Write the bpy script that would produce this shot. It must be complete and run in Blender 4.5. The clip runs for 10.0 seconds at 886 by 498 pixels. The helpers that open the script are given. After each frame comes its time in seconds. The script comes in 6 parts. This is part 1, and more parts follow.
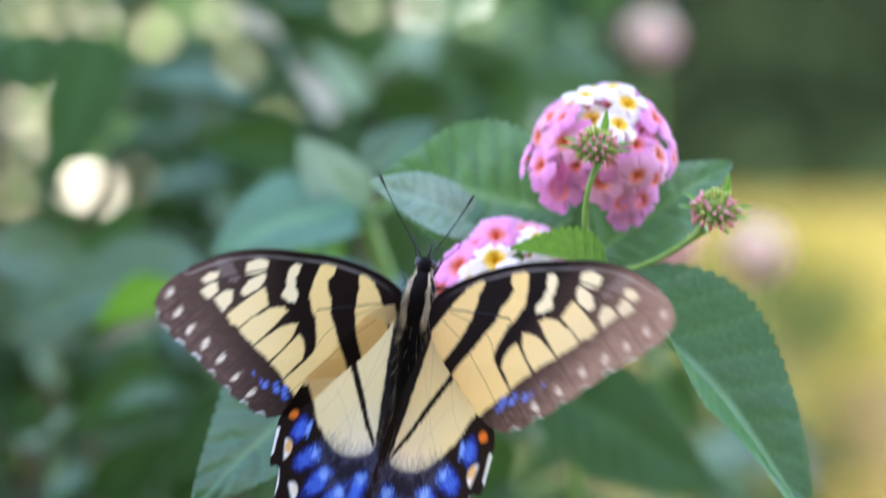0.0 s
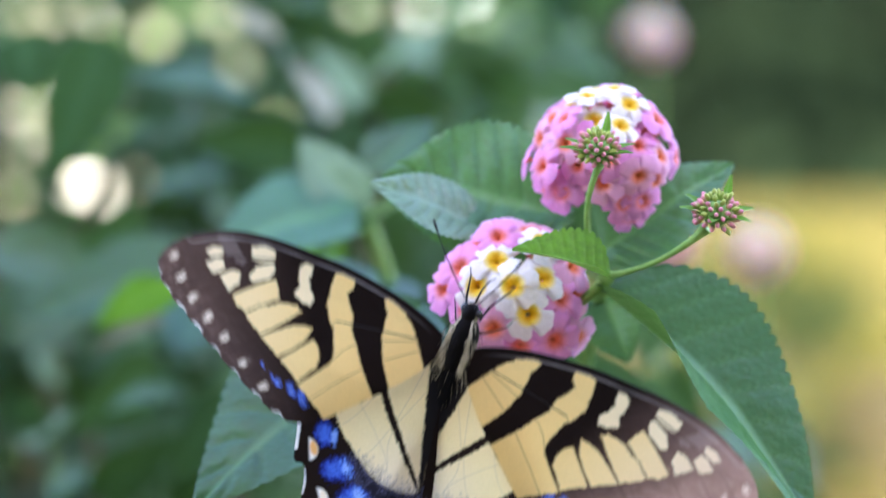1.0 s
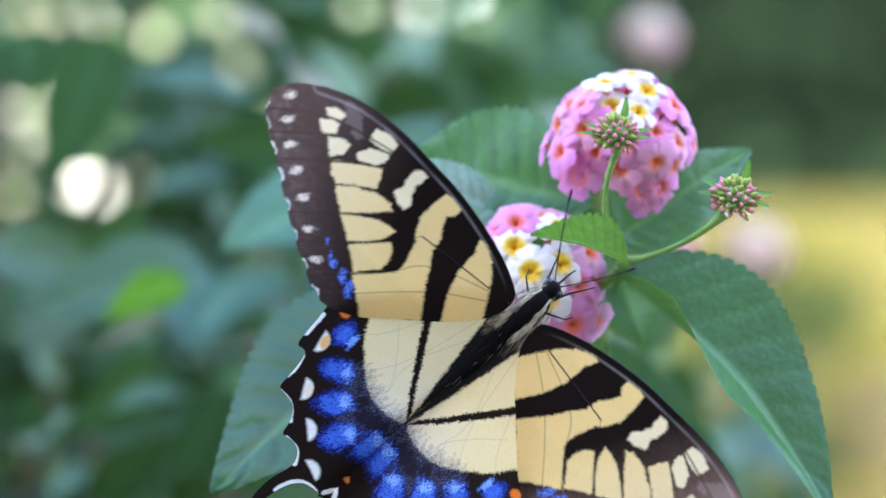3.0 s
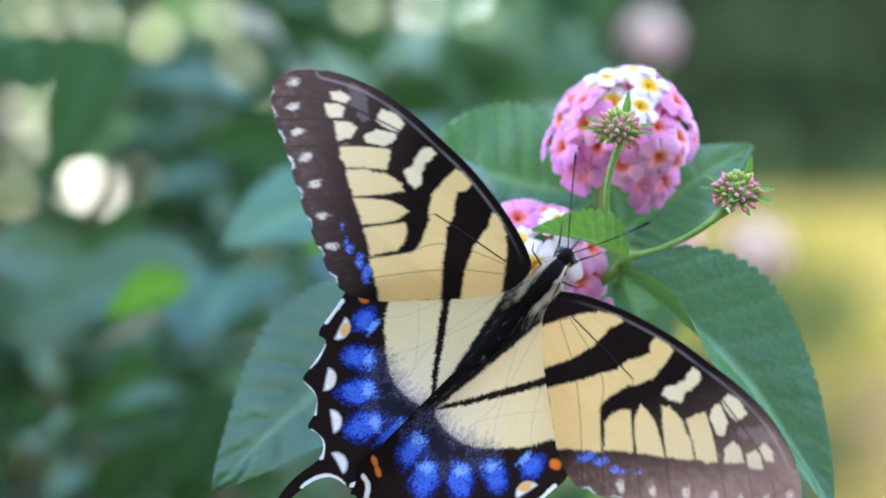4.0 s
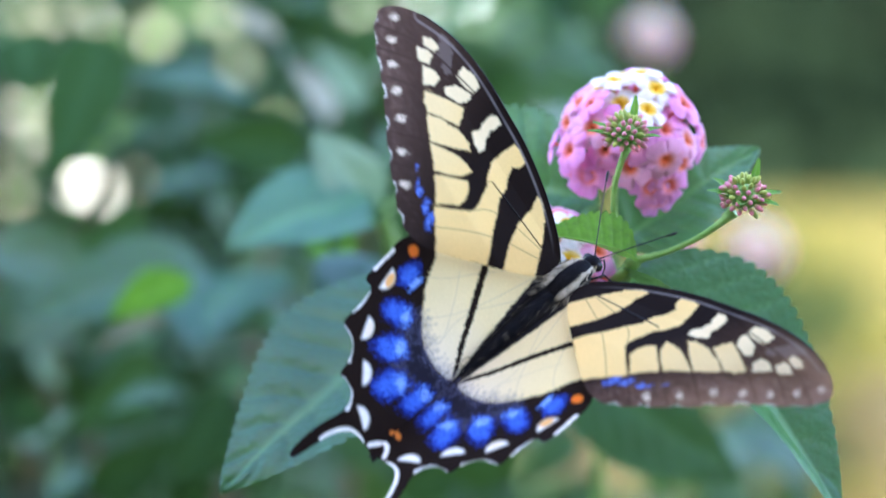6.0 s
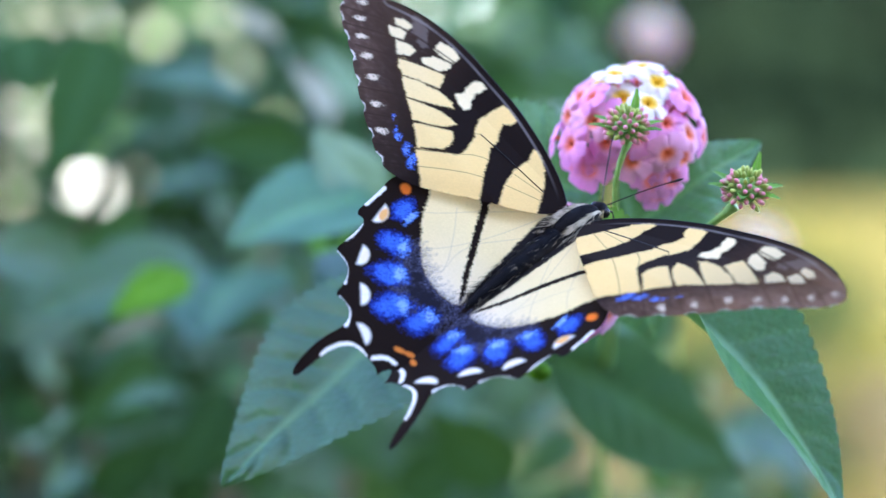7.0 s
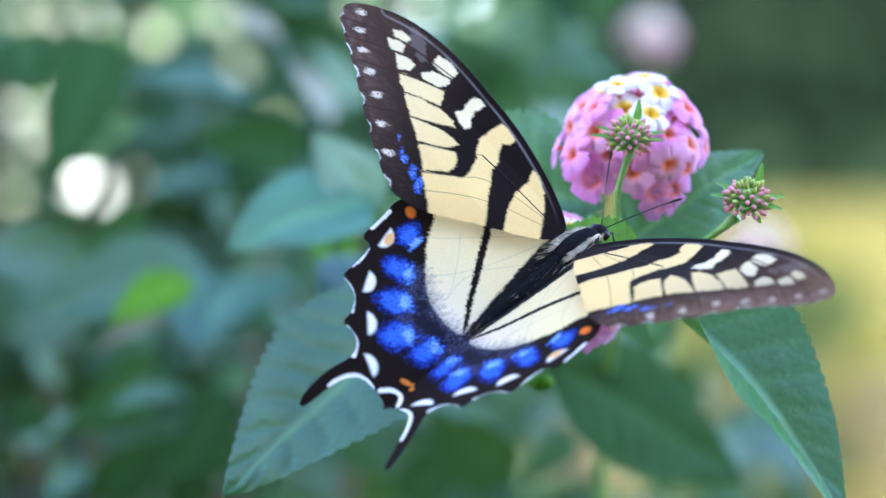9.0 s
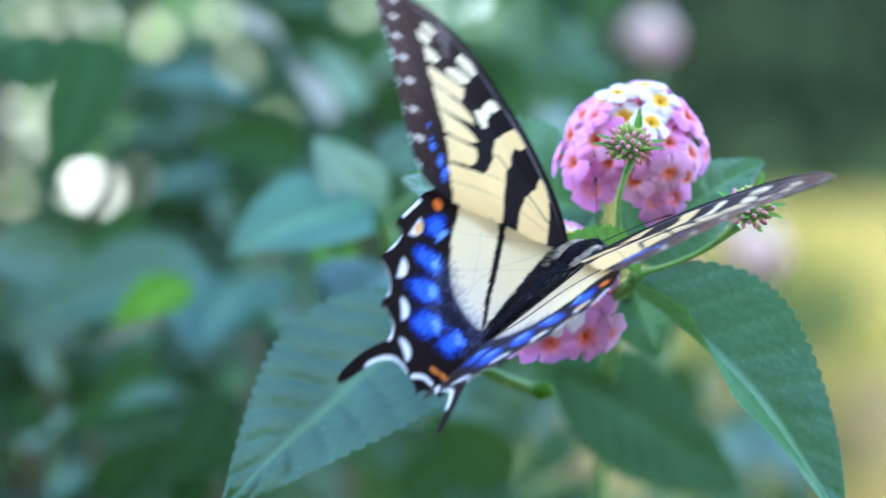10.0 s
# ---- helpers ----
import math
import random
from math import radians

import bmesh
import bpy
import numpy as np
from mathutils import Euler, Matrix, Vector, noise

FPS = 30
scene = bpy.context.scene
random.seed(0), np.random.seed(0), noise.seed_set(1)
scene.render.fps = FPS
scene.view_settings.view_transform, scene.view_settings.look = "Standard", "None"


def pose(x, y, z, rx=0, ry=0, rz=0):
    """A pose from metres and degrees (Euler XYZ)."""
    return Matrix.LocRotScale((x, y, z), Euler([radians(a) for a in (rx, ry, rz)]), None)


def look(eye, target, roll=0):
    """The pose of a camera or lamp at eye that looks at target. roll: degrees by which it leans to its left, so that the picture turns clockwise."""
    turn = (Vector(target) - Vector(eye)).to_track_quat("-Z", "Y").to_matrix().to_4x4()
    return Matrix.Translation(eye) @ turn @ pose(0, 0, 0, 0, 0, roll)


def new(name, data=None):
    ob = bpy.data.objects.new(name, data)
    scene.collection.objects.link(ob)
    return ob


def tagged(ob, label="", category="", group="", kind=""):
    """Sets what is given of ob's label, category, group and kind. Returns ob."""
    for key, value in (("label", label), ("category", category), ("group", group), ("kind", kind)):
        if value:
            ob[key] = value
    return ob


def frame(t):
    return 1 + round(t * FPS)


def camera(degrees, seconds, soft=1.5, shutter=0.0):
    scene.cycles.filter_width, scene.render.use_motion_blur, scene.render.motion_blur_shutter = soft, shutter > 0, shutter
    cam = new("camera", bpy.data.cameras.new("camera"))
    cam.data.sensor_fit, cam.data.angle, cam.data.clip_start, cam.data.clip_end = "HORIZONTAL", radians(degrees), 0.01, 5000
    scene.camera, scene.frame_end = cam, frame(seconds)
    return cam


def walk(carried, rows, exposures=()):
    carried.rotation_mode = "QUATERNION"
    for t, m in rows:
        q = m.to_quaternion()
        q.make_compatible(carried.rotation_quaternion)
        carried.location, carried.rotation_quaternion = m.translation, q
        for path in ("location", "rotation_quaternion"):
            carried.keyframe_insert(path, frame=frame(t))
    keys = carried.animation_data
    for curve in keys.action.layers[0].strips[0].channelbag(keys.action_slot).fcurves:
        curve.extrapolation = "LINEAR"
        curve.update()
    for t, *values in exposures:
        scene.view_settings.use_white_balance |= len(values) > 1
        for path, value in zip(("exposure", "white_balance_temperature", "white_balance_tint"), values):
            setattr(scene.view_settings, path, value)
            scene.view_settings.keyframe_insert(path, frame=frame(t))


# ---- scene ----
# The lens: a long close-up lens, wide open enough to blur all but the butterfly.
cam = camera(15.0, 10.0, soft=1.4, shutter=0.8)
cam.data.dof.use_dof = True
cam.data.dof.focus_distance = 0.577
cam.data.dof.aperture_fstop = 10.2
cam.data.dof.aperture_blades = 0
walk(cam, [(0.0, pose(0, 0, 1, 89.1, 0, 0)), (10.0, pose(0, 0, 1, 89.1, 0, 0))], exposures=[(0.0, 3.46, 6930, 24), (0.5, 3.46, 6930, 24), (1.0, 3.44, 6680, 24), (2.0, 3.51, 6330, 21), (3.8, 3.47, 6280, 21), (5.5, 3.50, 6180, 21), (7.0, 3.47, 5930, 23), (8.0, 3.48, 5930, 23), (9.0, 3.52, 5700, 20), (9.5, 3.53, 5600, 17), (10.0, 3.53, 5550, 17)])

# Daylight: an open sky; the sun stands behind an added, unseen wall, so that the bush is in open shade and the lawn
# beyond in the sun.
SUN_UP, SUN_TURN = 46.0, 190.0
world = bpy.data.worlds.new("sky")
scene.world = world
world.use_nodes = True
wn = world.node_tree.nodes
sky = wn.new("ShaderNodeTexSky")
sky.sky_type = "NISHITA"
sky.sun_disc = False
sky.sun_elevation = radians(SUN_UP)
sky.sun_rotation = radians(SUN_TURN)
wn["Background"].inputs["Strength"].default_value = 0.15
world.node_tree.links.new(sky.outputs["Color"], wn["Background"].inputs["Color"])
sun_data = bpy.data.lights.new("sun", "SUN")
sun_data.energy = 2.6
sun_data.angle = radians(0.5)
sun_data.color = (1.0, 0.93, 0.82)
sun = new("sun", sun_data)
sun.matrix_world = look((math.sin(radians(SUN_TURN)) * 5, math.cos(radians(SUN_TURN)) * 5, 5 * math.tan(radians(SUN_UP))), (0, 0, 0))


# ---- materials ----
def material(name, rough=0.6, spec=0.5):
    m = bpy.data.materials.new(name)
    m.use_nodes = True
    n, l = m.node_tree.nodes, m.node_tree.links
    b = n["Principled BSDF"]
    b.inputs["Roughness"].default_value = rough
    b.inputs["Specular IOR Level"].default_value = spec
    return m, n, l, b


def noise_node(n, l, scale, detail=4.0, rough=0.6, space="Object"):
    co = n.new("ShaderNodeTexCoord")
    t = n.new("ShaderNodeTexNoise")
    t.inputs["Scale"].default_value = scale
    t.inputs["Detail"].default_value = detail
    t.inputs["Roughness"].default_value = rough
    l.new(co.outputs[space], t.inputs["Vector"])
    return t.outputs["Fac"]


def noise_colour(n, l, scale):
    co = n.new("ShaderNodeTexCoord")
    t = n.new("ShaderNodeTexNoise")
    t.inputs["Scale"].default_value = scale
    l.new(co.outputs["Object"], t.inputs["Vector"])
    return t.outputs["Color"]


def ramp(n, l, fac, stops):
    r = n.new("ShaderNodeValToRGB")
    e = r.color_ramp.elements
    while len(e) < len(stops):
        e.new(0.5)
    for q, (at, c) in zip(e, stops):
        q.position, q.color = at, (*c, 1)
    l.new(fac, r.inputs["Fac"])
    return r.outputs["Color"]


def mixed(n, l, a, b, fac, mode="MIX"):
    x = n.new("ShaderNodeMix")
    x.data_type, x.blend_type = "RGBA", mode
    for sock, v in ((x.inputs[0], fac), (x.inputs[6], a), (x.inputs[7], b)):
        if isinstance(v, bpy.types.NodeSocket):
            l.new(v, sock)
        elif isinstance(v, (int, float)):
            sock.default_value = v
        else:
            sock.default_value = (*v, 1)
    return x.outputs[2]


def bump(n, l, b, height, strength, distance):
    k = n.new("ShaderNodeBump")
    k.inputs["Strength"].default_value = strength
    k.inputs["Distance"].default_value = distance
    l.new(height, k.inputs["Height"])
    l.new(k.outputs["Normal"], b.inputs["Normal"])


def see_through(n, l, b, colour, share):
    """Thin tissue: part of the light passes through."""
    tr = n.new("ShaderNodeBsdfTranslucent")
    mx = n.new("ShaderNodeMixShader")
    if not isinstance(share, bpy.types.NodeSocket):
        mx.inputs[0].default_value = share
    if isinstance(colour, bpy.types.NodeSocket):
        l.new(colour, tr.inputs["Color"])
    else:
        tr.inputs["Color"].default_value = (*colour, 1)
    if isinstance(share, bpy.types.NodeSocket):
        l.new(share, mx.inputs[0])
    out = n["Material Output"]
    l.new(b.outputs[0], mx.inputs[1])
    l.new(tr.outputs[0], mx.inputs[2])
    l.new(mx.outputs[0], out.inputs["Surface"])


def attribute(n, name="tint"):
    a = n.new("ShaderNodeAttribute")
    a.attribute_name = name
    return a.outputs["Color"]


def leaf_material(name, dark, light, rough=0.38, share=0.22, vein=(0.16, 0.30, 0.10), spec=0.32, pucker=0.0):
    m, n, l, b = material(name, rough, spec)
    grain = noise_node(n, l, 900, 3)
    patch = noise_node(n, l, 60, 4)
    c = ramp(n, l, patch, [(0.3, dark), (0.72, light)])
    c = mixed(n, l, c, (0.02, 0.05, 0.02), ramp(n, l, grain, [(0.35, (0.35,) * 3), (0.6, (0, 0, 0))]))
    info = n.new("ShaderNodeObjectInfo")
    c = mixed(n, l, c, (1.25, 1.18, 0.8), ramp(n, l, info.outputs["Random"], [(0.2, (0, 0, 0)), (1.0, (0.8,) * 3)]), "MULTIPLY")
    sep = n.new("ShaderNodeSeparateColor")
    l.new(attribute(n), sep.inputs[0])
    c = mixed(n, l, c, (0.07, 0.22, 0.035), sep.outputs[1])
    c = mixed(n, l, c, vein, sep.outputs[0])
    l.new(c, b.inputs["Base Color"])
    if pucker:
        co = n.new("ShaderNodeTexCoord")
        warp = mixed(n, l, co.outputs["Object"], noise_colour(n, l, 500), 0.0022)
        cell = n.new("ShaderNodeTexVoronoi")
        cell.inputs["Scale"].default_value = 620
        l.new(warp, cell.inputs["Vector"])
        dome = n.new("ShaderNodeMath")
        dome.operation = "MULTIPLY_ADD"
        dome.inputs[1].default_value, dome.inputs[2].default_value = -1.0, 1.0
        l.new(cell.outputs["Distance"], dome.inputs[0])
        bump(n, l, b, dome.outputs[0], 0.55, pucker)
    else:
        bump(n, l, b, grain, 0.25, 0.0004)
    see_through(n, l, b, mixed(n, l, c, (0.25, 0.45, 0.06), 0.5), share)
    return m


M_LEAF = leaf_material("lantana_leaf", (0.010, 0.066, 0.029), (0.022, 0.096, 0.044), 0.38, pucker=0.00034, spec=0.40, vein=(0.09, 0.22, 0.08))
M_LEAF_FOLD = leaf_material("folded_leaf", (0.012, 0.076, 0.042), (0.026, 0.108, 0.060), 0.40, 0.22, (0.20, 0.40, 0.17), 0.42, 0.00034)
M_LEAF_YOUNG = leaf_material("young_leaf", (0.085, 0.26, 0.014), (0.135, 0.34, 0.03), 0.5, 0.35, (0.2, 0.36, 0.12), pucker=0.0002)
M_LEAF_SHEEN = leaf_material("sky_sheen_leaf", (0.085, 0.19, 0.115), (0.16, 0.28, 0.195), 0.30, 0.2, (0.22, 0.36, 0.24), 0.75, 0.0003)
# lighter copy of the leaf colour, with the sky's light put into it
M_LEAF_LIT = leaf_material("lit_leaf", (0.022, 0.115, 0.050), (0.050, 0.172, 0.078), 0.38, 0.26, (0.13, 0.30, 0.10), 0.45, 0.00034)
M_LEAF_PALE = leaf_material("pale_leaf", (0.12, 0.22, 0.15), (0.18, 0.30, 0.20), 0.42, 0.25, (0.22, 0.34, 0.2))
M_BUSH = leaf_material("bush_leaf", (0.012, 0.058, 0.022), (0.034, 0.118, 0.046), 0.32, 0.2, (0.05, 0.12, 0.05), 0.45)
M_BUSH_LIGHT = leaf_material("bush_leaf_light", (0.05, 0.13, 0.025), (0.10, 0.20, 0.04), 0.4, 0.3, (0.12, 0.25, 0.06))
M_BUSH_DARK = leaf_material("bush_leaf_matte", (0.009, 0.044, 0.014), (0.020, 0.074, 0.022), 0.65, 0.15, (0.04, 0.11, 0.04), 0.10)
M_DRY = leaf_material("dry_leaf", (0.12, 0.118, 0.072), (0.19, 0.183, 0.115), 0.8, 0.2, (0.16, 0.15, 0.09), 0.1)
# pale leaf colour made up for bright spots of sky and sheen
M_GLINT = leaf_material("glint_leaf", (0.31, 0.31, 0.25), (0.43, 0.43, 0.36), 0.8, 0.15, (0.36, 0.36, 0.30), 0.1)
M_LIME = leaf_material("lime_leaf", (0.070, 0.205, 0.005), (0.10, 0.275, 0.008), 0.6, 0.3, (0.18, 0.4, 0.05), 0.1)
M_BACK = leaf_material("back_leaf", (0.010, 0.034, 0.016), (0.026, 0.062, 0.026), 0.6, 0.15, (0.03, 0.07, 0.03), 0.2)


def tint_material(name, rough, spec, share=0.0, grain_scale=1500.0, grain_depth=0.0, bump_size=0.0001, sheen=0.0):
    m, n, l, b = material(name, rough, spec)
    c = attribute(n)
    g = noise_node(n, l, grain_scale, 3)
    c2 = mixed(n, l, c, (0.55, 0.5, 0.5), ramp(n, l, g, [(0.35, (grain_depth,) * 3), (0.62, (0, 0, 0))]), "MULTIPLY")
    l.new(c2, b.inputs["Base Color"])
    if sheen:
        b.inputs["Sheen Weight"].default_value = sheen
        b.inputs["Sheen Roughness"].default_value = 0.35
        b.inputs["Sheen Tint"].default_value = (1.0, 0.80, 0.68, 1)
    bump(n, l, b, g, 0.3, bump_size)
    if share == "thin":
        a = n.new("ShaderNodeAttribute")
        a.attribute_name = "tint"
        glow = mixed(n, l, c2, (0.60, 0.33, 0.23), ramp(n, l, a.outputs["Alpha"], [(0.3, (0, 0, 0)), (0.52, (0.22,) * 3), (0.72, (0.62,) * 3)]))
        see_through(n, l, b, glow, a.outputs["Alpha"])
    elif share:
        see_through(n, l, b, c2, share)
    return m


M_WING = tint_material("wing_scales", 0.62, 0.02, "thin", 2600, 0.06, 0.00005, 0.14)
M_PETAL = tint_material("petals", 0.55, 0.3, 0.3, 1800, 0.15, 0.0001)
M_BODY = tint_material("insect_fur", 0.5, 0.04, 0, 2200, 0.5, 0.0002)


def plain_material(name, a, b2, scale, rough, spec=0.4, depth=0.0002, strength=0.3):
    m, n, l, b = material(name, rough, spec)
    f = noise_node(n, l, scale, 4)
    l.new(ramp(n, l, f, [(0.35, a), (0.68, b2)]), b.inputs["Base Color"])
    bump(n, l, b, f, strength, depth)
    return m


M_BLACK = plain_material("insect_black", (0.006, 0.006, 0.007), (0.014, 0.013, 0.013), 1500, 0.5, 0.2)
M_EYE = plain_material("compound_eye", (0.006, 0.006, 0.008), (0.02, 0.018, 0.02), 4000, 0.25, 0.4)
M_HAIR = plain_material("pale_hairs", (0.45, 0.38, 0.25), (0.66, 0.58, 0.42), 800, 0.7)
M_HAIR_DARK = plain_material("dark_hairs", (0.004, 0.004, 0.004), (0.014, 0.011, 0.010), 800, 0.6, 0.03)
M_STEM = plain_material("green_stem", (0.15, 0.30, 0.06), (0.24, 0.40, 0.10), 500, 0.55, 0.25)
M_STEM_BROWN = plain_material("bush_stem", (0.07, 0.06, 0.03), (0.16, 0.13, 0.07), 90, 0.8)
M_BUD = tint_material("buds", 0.5, 0.35, 0.1, 1500, 0.2)
M_CORE = plain_material("flower_core", (0.16, 0.10, 0.06), (0.25, 0.25, 0.08), 700, 0.7)
M_BARK = plain_material("bark", (0.035, 0.03, 0.024), (0.09, 0.075, 0.06), 9, 0.9, 0.2, 0.02, 0.8)
M_CROWN = plain_material("far_foliage", (0.002, 0.006, 0.004), (0.026, 0.046, 0.022), 0.42, 1.0, 0.0)
M_WALL = plain_material("shade_wall_render", (0.30, 0.24, 0.20), (0.40, 0.33, 0.27), 3.0, 0.85, 0.2, 0.004, 0.4)
M_LITTER = plain_material("dry_litter", (0.030, 0.024, 0.008), (0.075, 0.055, 0.022), 60, 1.0, 0.0)


def lawn_material():
    m, n, l, b = material("sunlit_lawn", 1.0, 0.0)
    big = noise_node(n, l, 0.6, 4, 0.6)
    mid = noise_node(n, l, 2.3, 4, 0.6)
    fine = noise_node(n, l, 60, 4, 0.7)
    c = ramp(n, l, big, [(0.36, (0.028, 0.046, 0.010)), (0.47, (0.075, 0.076, 0.016)), (0.58, (0.165, 0.136, 0.038))])
    c = mixed(n, l, c, (0.040, 0.030, 0.014), ramp(n, l, mid, [(0.45, (0, 0, 0)), (0.7, (0.75,) * 3)]))
    c = mixed(n, l, c, (0.5, 0.5, 0.5), ramp(n, l, fine, [(0.3, (0.6,) * 3), (0.7, (0, 0, 0))]), "MULTIPLY")
    l.new(c, b.inputs["Base Color"])
    bump(n, l, b, fine, 0.6, 0.02)
    return m


M_WEED = plain_material("weed_leaf", (0.014, 0.026, 0.008), (0.036, 0.050, 0.018), 40, 1.0, 0.0)
M_CLUMP = plain_material("dry_grass", (0.05, 0.06, 0.012), (0.14, 0.12, 0.03), 9, 1.0, 0.0)
M_LAWN = lawn_material()


def shaded_ground_material():
    """Brown ground, dark green in places, with pale straw on it; near-lawn shade is in its colour."""
    m, n, l, b = material("shaded_ground", 1.0, 0.0)
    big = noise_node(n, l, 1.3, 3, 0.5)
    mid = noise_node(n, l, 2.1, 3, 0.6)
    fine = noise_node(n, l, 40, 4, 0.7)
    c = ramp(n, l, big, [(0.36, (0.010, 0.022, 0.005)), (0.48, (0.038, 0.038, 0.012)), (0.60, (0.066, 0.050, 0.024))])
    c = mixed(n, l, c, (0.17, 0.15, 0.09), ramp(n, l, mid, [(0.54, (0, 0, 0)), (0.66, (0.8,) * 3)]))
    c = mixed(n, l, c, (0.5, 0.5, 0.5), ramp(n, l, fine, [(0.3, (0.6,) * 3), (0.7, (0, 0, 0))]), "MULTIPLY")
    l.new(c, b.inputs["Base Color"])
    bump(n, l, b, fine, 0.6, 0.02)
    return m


M_SHADED_GROUND = shaded_ground_material()


# ---- mesh helpers ----
def mesh_of(name, verts, faces, mat, tint=None, smooth=True):
    me = bpy.data.meshes.new(name)
    me.from_pydata([tuple(v) for v in verts], [], [tuple(f) for f in faces])
    me.materials.append(mat)
    if tint is not None:
        a = me.attributes.new("tint", "FLOAT_COLOR", "POINT")
        full = np.ones((len(verts), 4), dtype=np.float32)
        full[:, :np.shape(tint)[1]] = tint
        a.data.foreach_set("color", full.ravel())
    if smooth:
        me.polygons.foreach_set("use_smooth", [True] * len(me.polygons))
    me.update()
    return me


def part(name, me, parent, label="", m=None):
    ob = new(name, me)
    ob.parent = parent
    if m is not None:
        ob.matrix_basis = m
    return tagged(ob, label)


def thing(name, label, category, m=None, group="", kind=""):
    ob = new(name)
    ob.empty_display_size = 0.01
    if m is not None:
        ob.matrix_basis = m
    return tagged(ob, label, category, group, kind)


def tube(points, radii, sides=8, cap=True):
    """A round rod along points, as verts and faces."""
    pts = [Vector(p) for p in points]
    verts, faces = [], []
    side = None
    for i, p in enumerate(pts):
        d = (pts[min(i + 1, len(pts) - 1)] - pts[max(i - 1, 0)]).normalized()
        if side is None:
            side = d.orthogonal().normalized()
        side = (side - d * side.dot(d)).normalized()
        up = d.cross(side)
        r = radii[i] if isinstance(radii, (list, tuple)) else radii
        for k in range(sides):
            a = 2 * math.pi * k / sides
            verts.append(p + (side * math.cos(a) + up * math.sin(a)) * r)
    for i in range(len(pts) - 1):
        for k in range(sides):
            a, b = i * sides + k, i * sides + (k + 1) % sides
            faces.append((a, b, b + sides, a + sides))
    if cap:
        faces.append(tuple(range(sides - 1, -1, -1)))
        faces.append(tuple(range(len(verts) - sides, len(verts))))
    return verts, faces


def bent(a, b, sag, steps=8):
    """Points from a to b along a bow."""
    a, b, s = Vector(a), Vector(b), Vector(sag)
    return [a.lerp(b, i / steps) + s * (4 * (i / steps) * (1 - i / steps)) for i in range(steps + 1)]


def joined(pieces):
    verts, faces = [], []
    for v, f in pieces:
        k = len(verts)
        verts += list(v)
        faces += [tuple(i + k for i in q) for q in f]
    return verts, faces


def lump(centre, size, rings=8, sides=12, wob=0.0, seed=0, turn=None):
    """A rounded, slightly uneven egg."""
    rnd = random.Random(seed)
    verts, faces = [], []
    c = Vector(centre)
    for i in range(rings + 1):
        th = math.pi * i / rings
        for k in range(sides):
            ph = 2 * math.pi * k / sides
            v = Vector((math.sin(th) * math.cos(ph) * size[0], math.cos(th) * size[1], math.sin(th) * math.sin(ph) * size[2]))
            v *= 1 + wob * (rnd.random() - 0.5)
            if turn is not None:
                v = turn @ v
            verts.append(c + v)
    for i in range(rings):
        for k in range(sides):
            a, b = i * sides + k, i * sides + (k + 1) % sides
            faces.append((a, b, b + sides, a + sides))
    return verts, faces


# ---- leaves ----
def leaf_mesh(name, length, half, mat, steps=44, across=9, teeth=22, curl=0.15, fold=0.25, wrinkle=0.00055, seed=0, bend=0.0, round_base=0.75, bow=0.0, tooth_size=0.085, fold_far=None, under=0.0):
    """A toothed, wrinkled leaf that grows along +y from its stalk, upper side +z."""
    rnd = random.Random(seed)
    ph = rnd.random() * 6
    verts, tint = [], []
    for i in range(steps + 1):
        s = i / steps
        w = half * (math.sin(math.pi * s ** round_base) ** 0.85) * (1 - 0.35 * s) * 1.18 + 0.0004
        tooth = 1 + (tooth_size * (abs(math.sin(math.pi * s * teeth)) ** 0.6 - 0.6) if 0.06 < s < 0.97 else 0)
        for k in range(-across, across + 1):
            q = k / across
            x = q * w * (tooth if abs(k) == across else 1)
            aq = abs(q)
            # side veins slant towards the tip
            v = (s * 9.0 - aq * 1.15 + (0.25 if q > 0 else 0)) % 1.0
            dip = math.exp(-((v - 0.5) / 0.13) ** 2)
            turned = fold if q < 0 or fold_far is None else fold_far[0] + (fold_far[1] - fold_far[0]) * min(1, max(0, (s - 0.22) / 0.3))
            z = turned * abs(x) - curl * length * (s - 0.35) ** 2 + wrinkle * (1 - 1.6 * dip) * min(1, aq * 3) * (1 - aq ** 4)
            z += 0.02 * half * math.sin(s * 13 + ph + q * 4) + bend * half * q * s
            xx = x + 4 * bow * length * s * (1 - s)
            verts.append((xx, s * length, z))
            mid = math.exp(-(q / 0.05) ** 2)
            # under tints one half of the leaf a lighter green
            tint.append((min(1, mid * 0.6 + 0.12 * math.exp(-((v - 0.5) / 0.06) ** 2) * (aq > 0.05)), under if q > 0.04 else 0.0, 0.0))
    row = 2 * across + 1
    faces = [(i * row + k, i * row + k + 1, (i + 1) * row + k + 1, (i + 1) * row + k) for i in range(steps) for k in range(row - 1)]
    return mesh_of(name, verts, faces, mat, np.array(tint))


def stand(base, tip, face):
    """The pose of a leaf at base that points to tip and turns its upper side towards the way face; also its length."""
    y = (Vector(tip) - Vector(base))
    n = y.length
    y.normalize()
    z = Vector(face)
    z = (z - y * z.dot(y)).normalized()
    x = y.cross(z)
    m = Matrix((x, y, z)).transposed().to_4x4()
    return Matrix.Translation(base) @ m, n


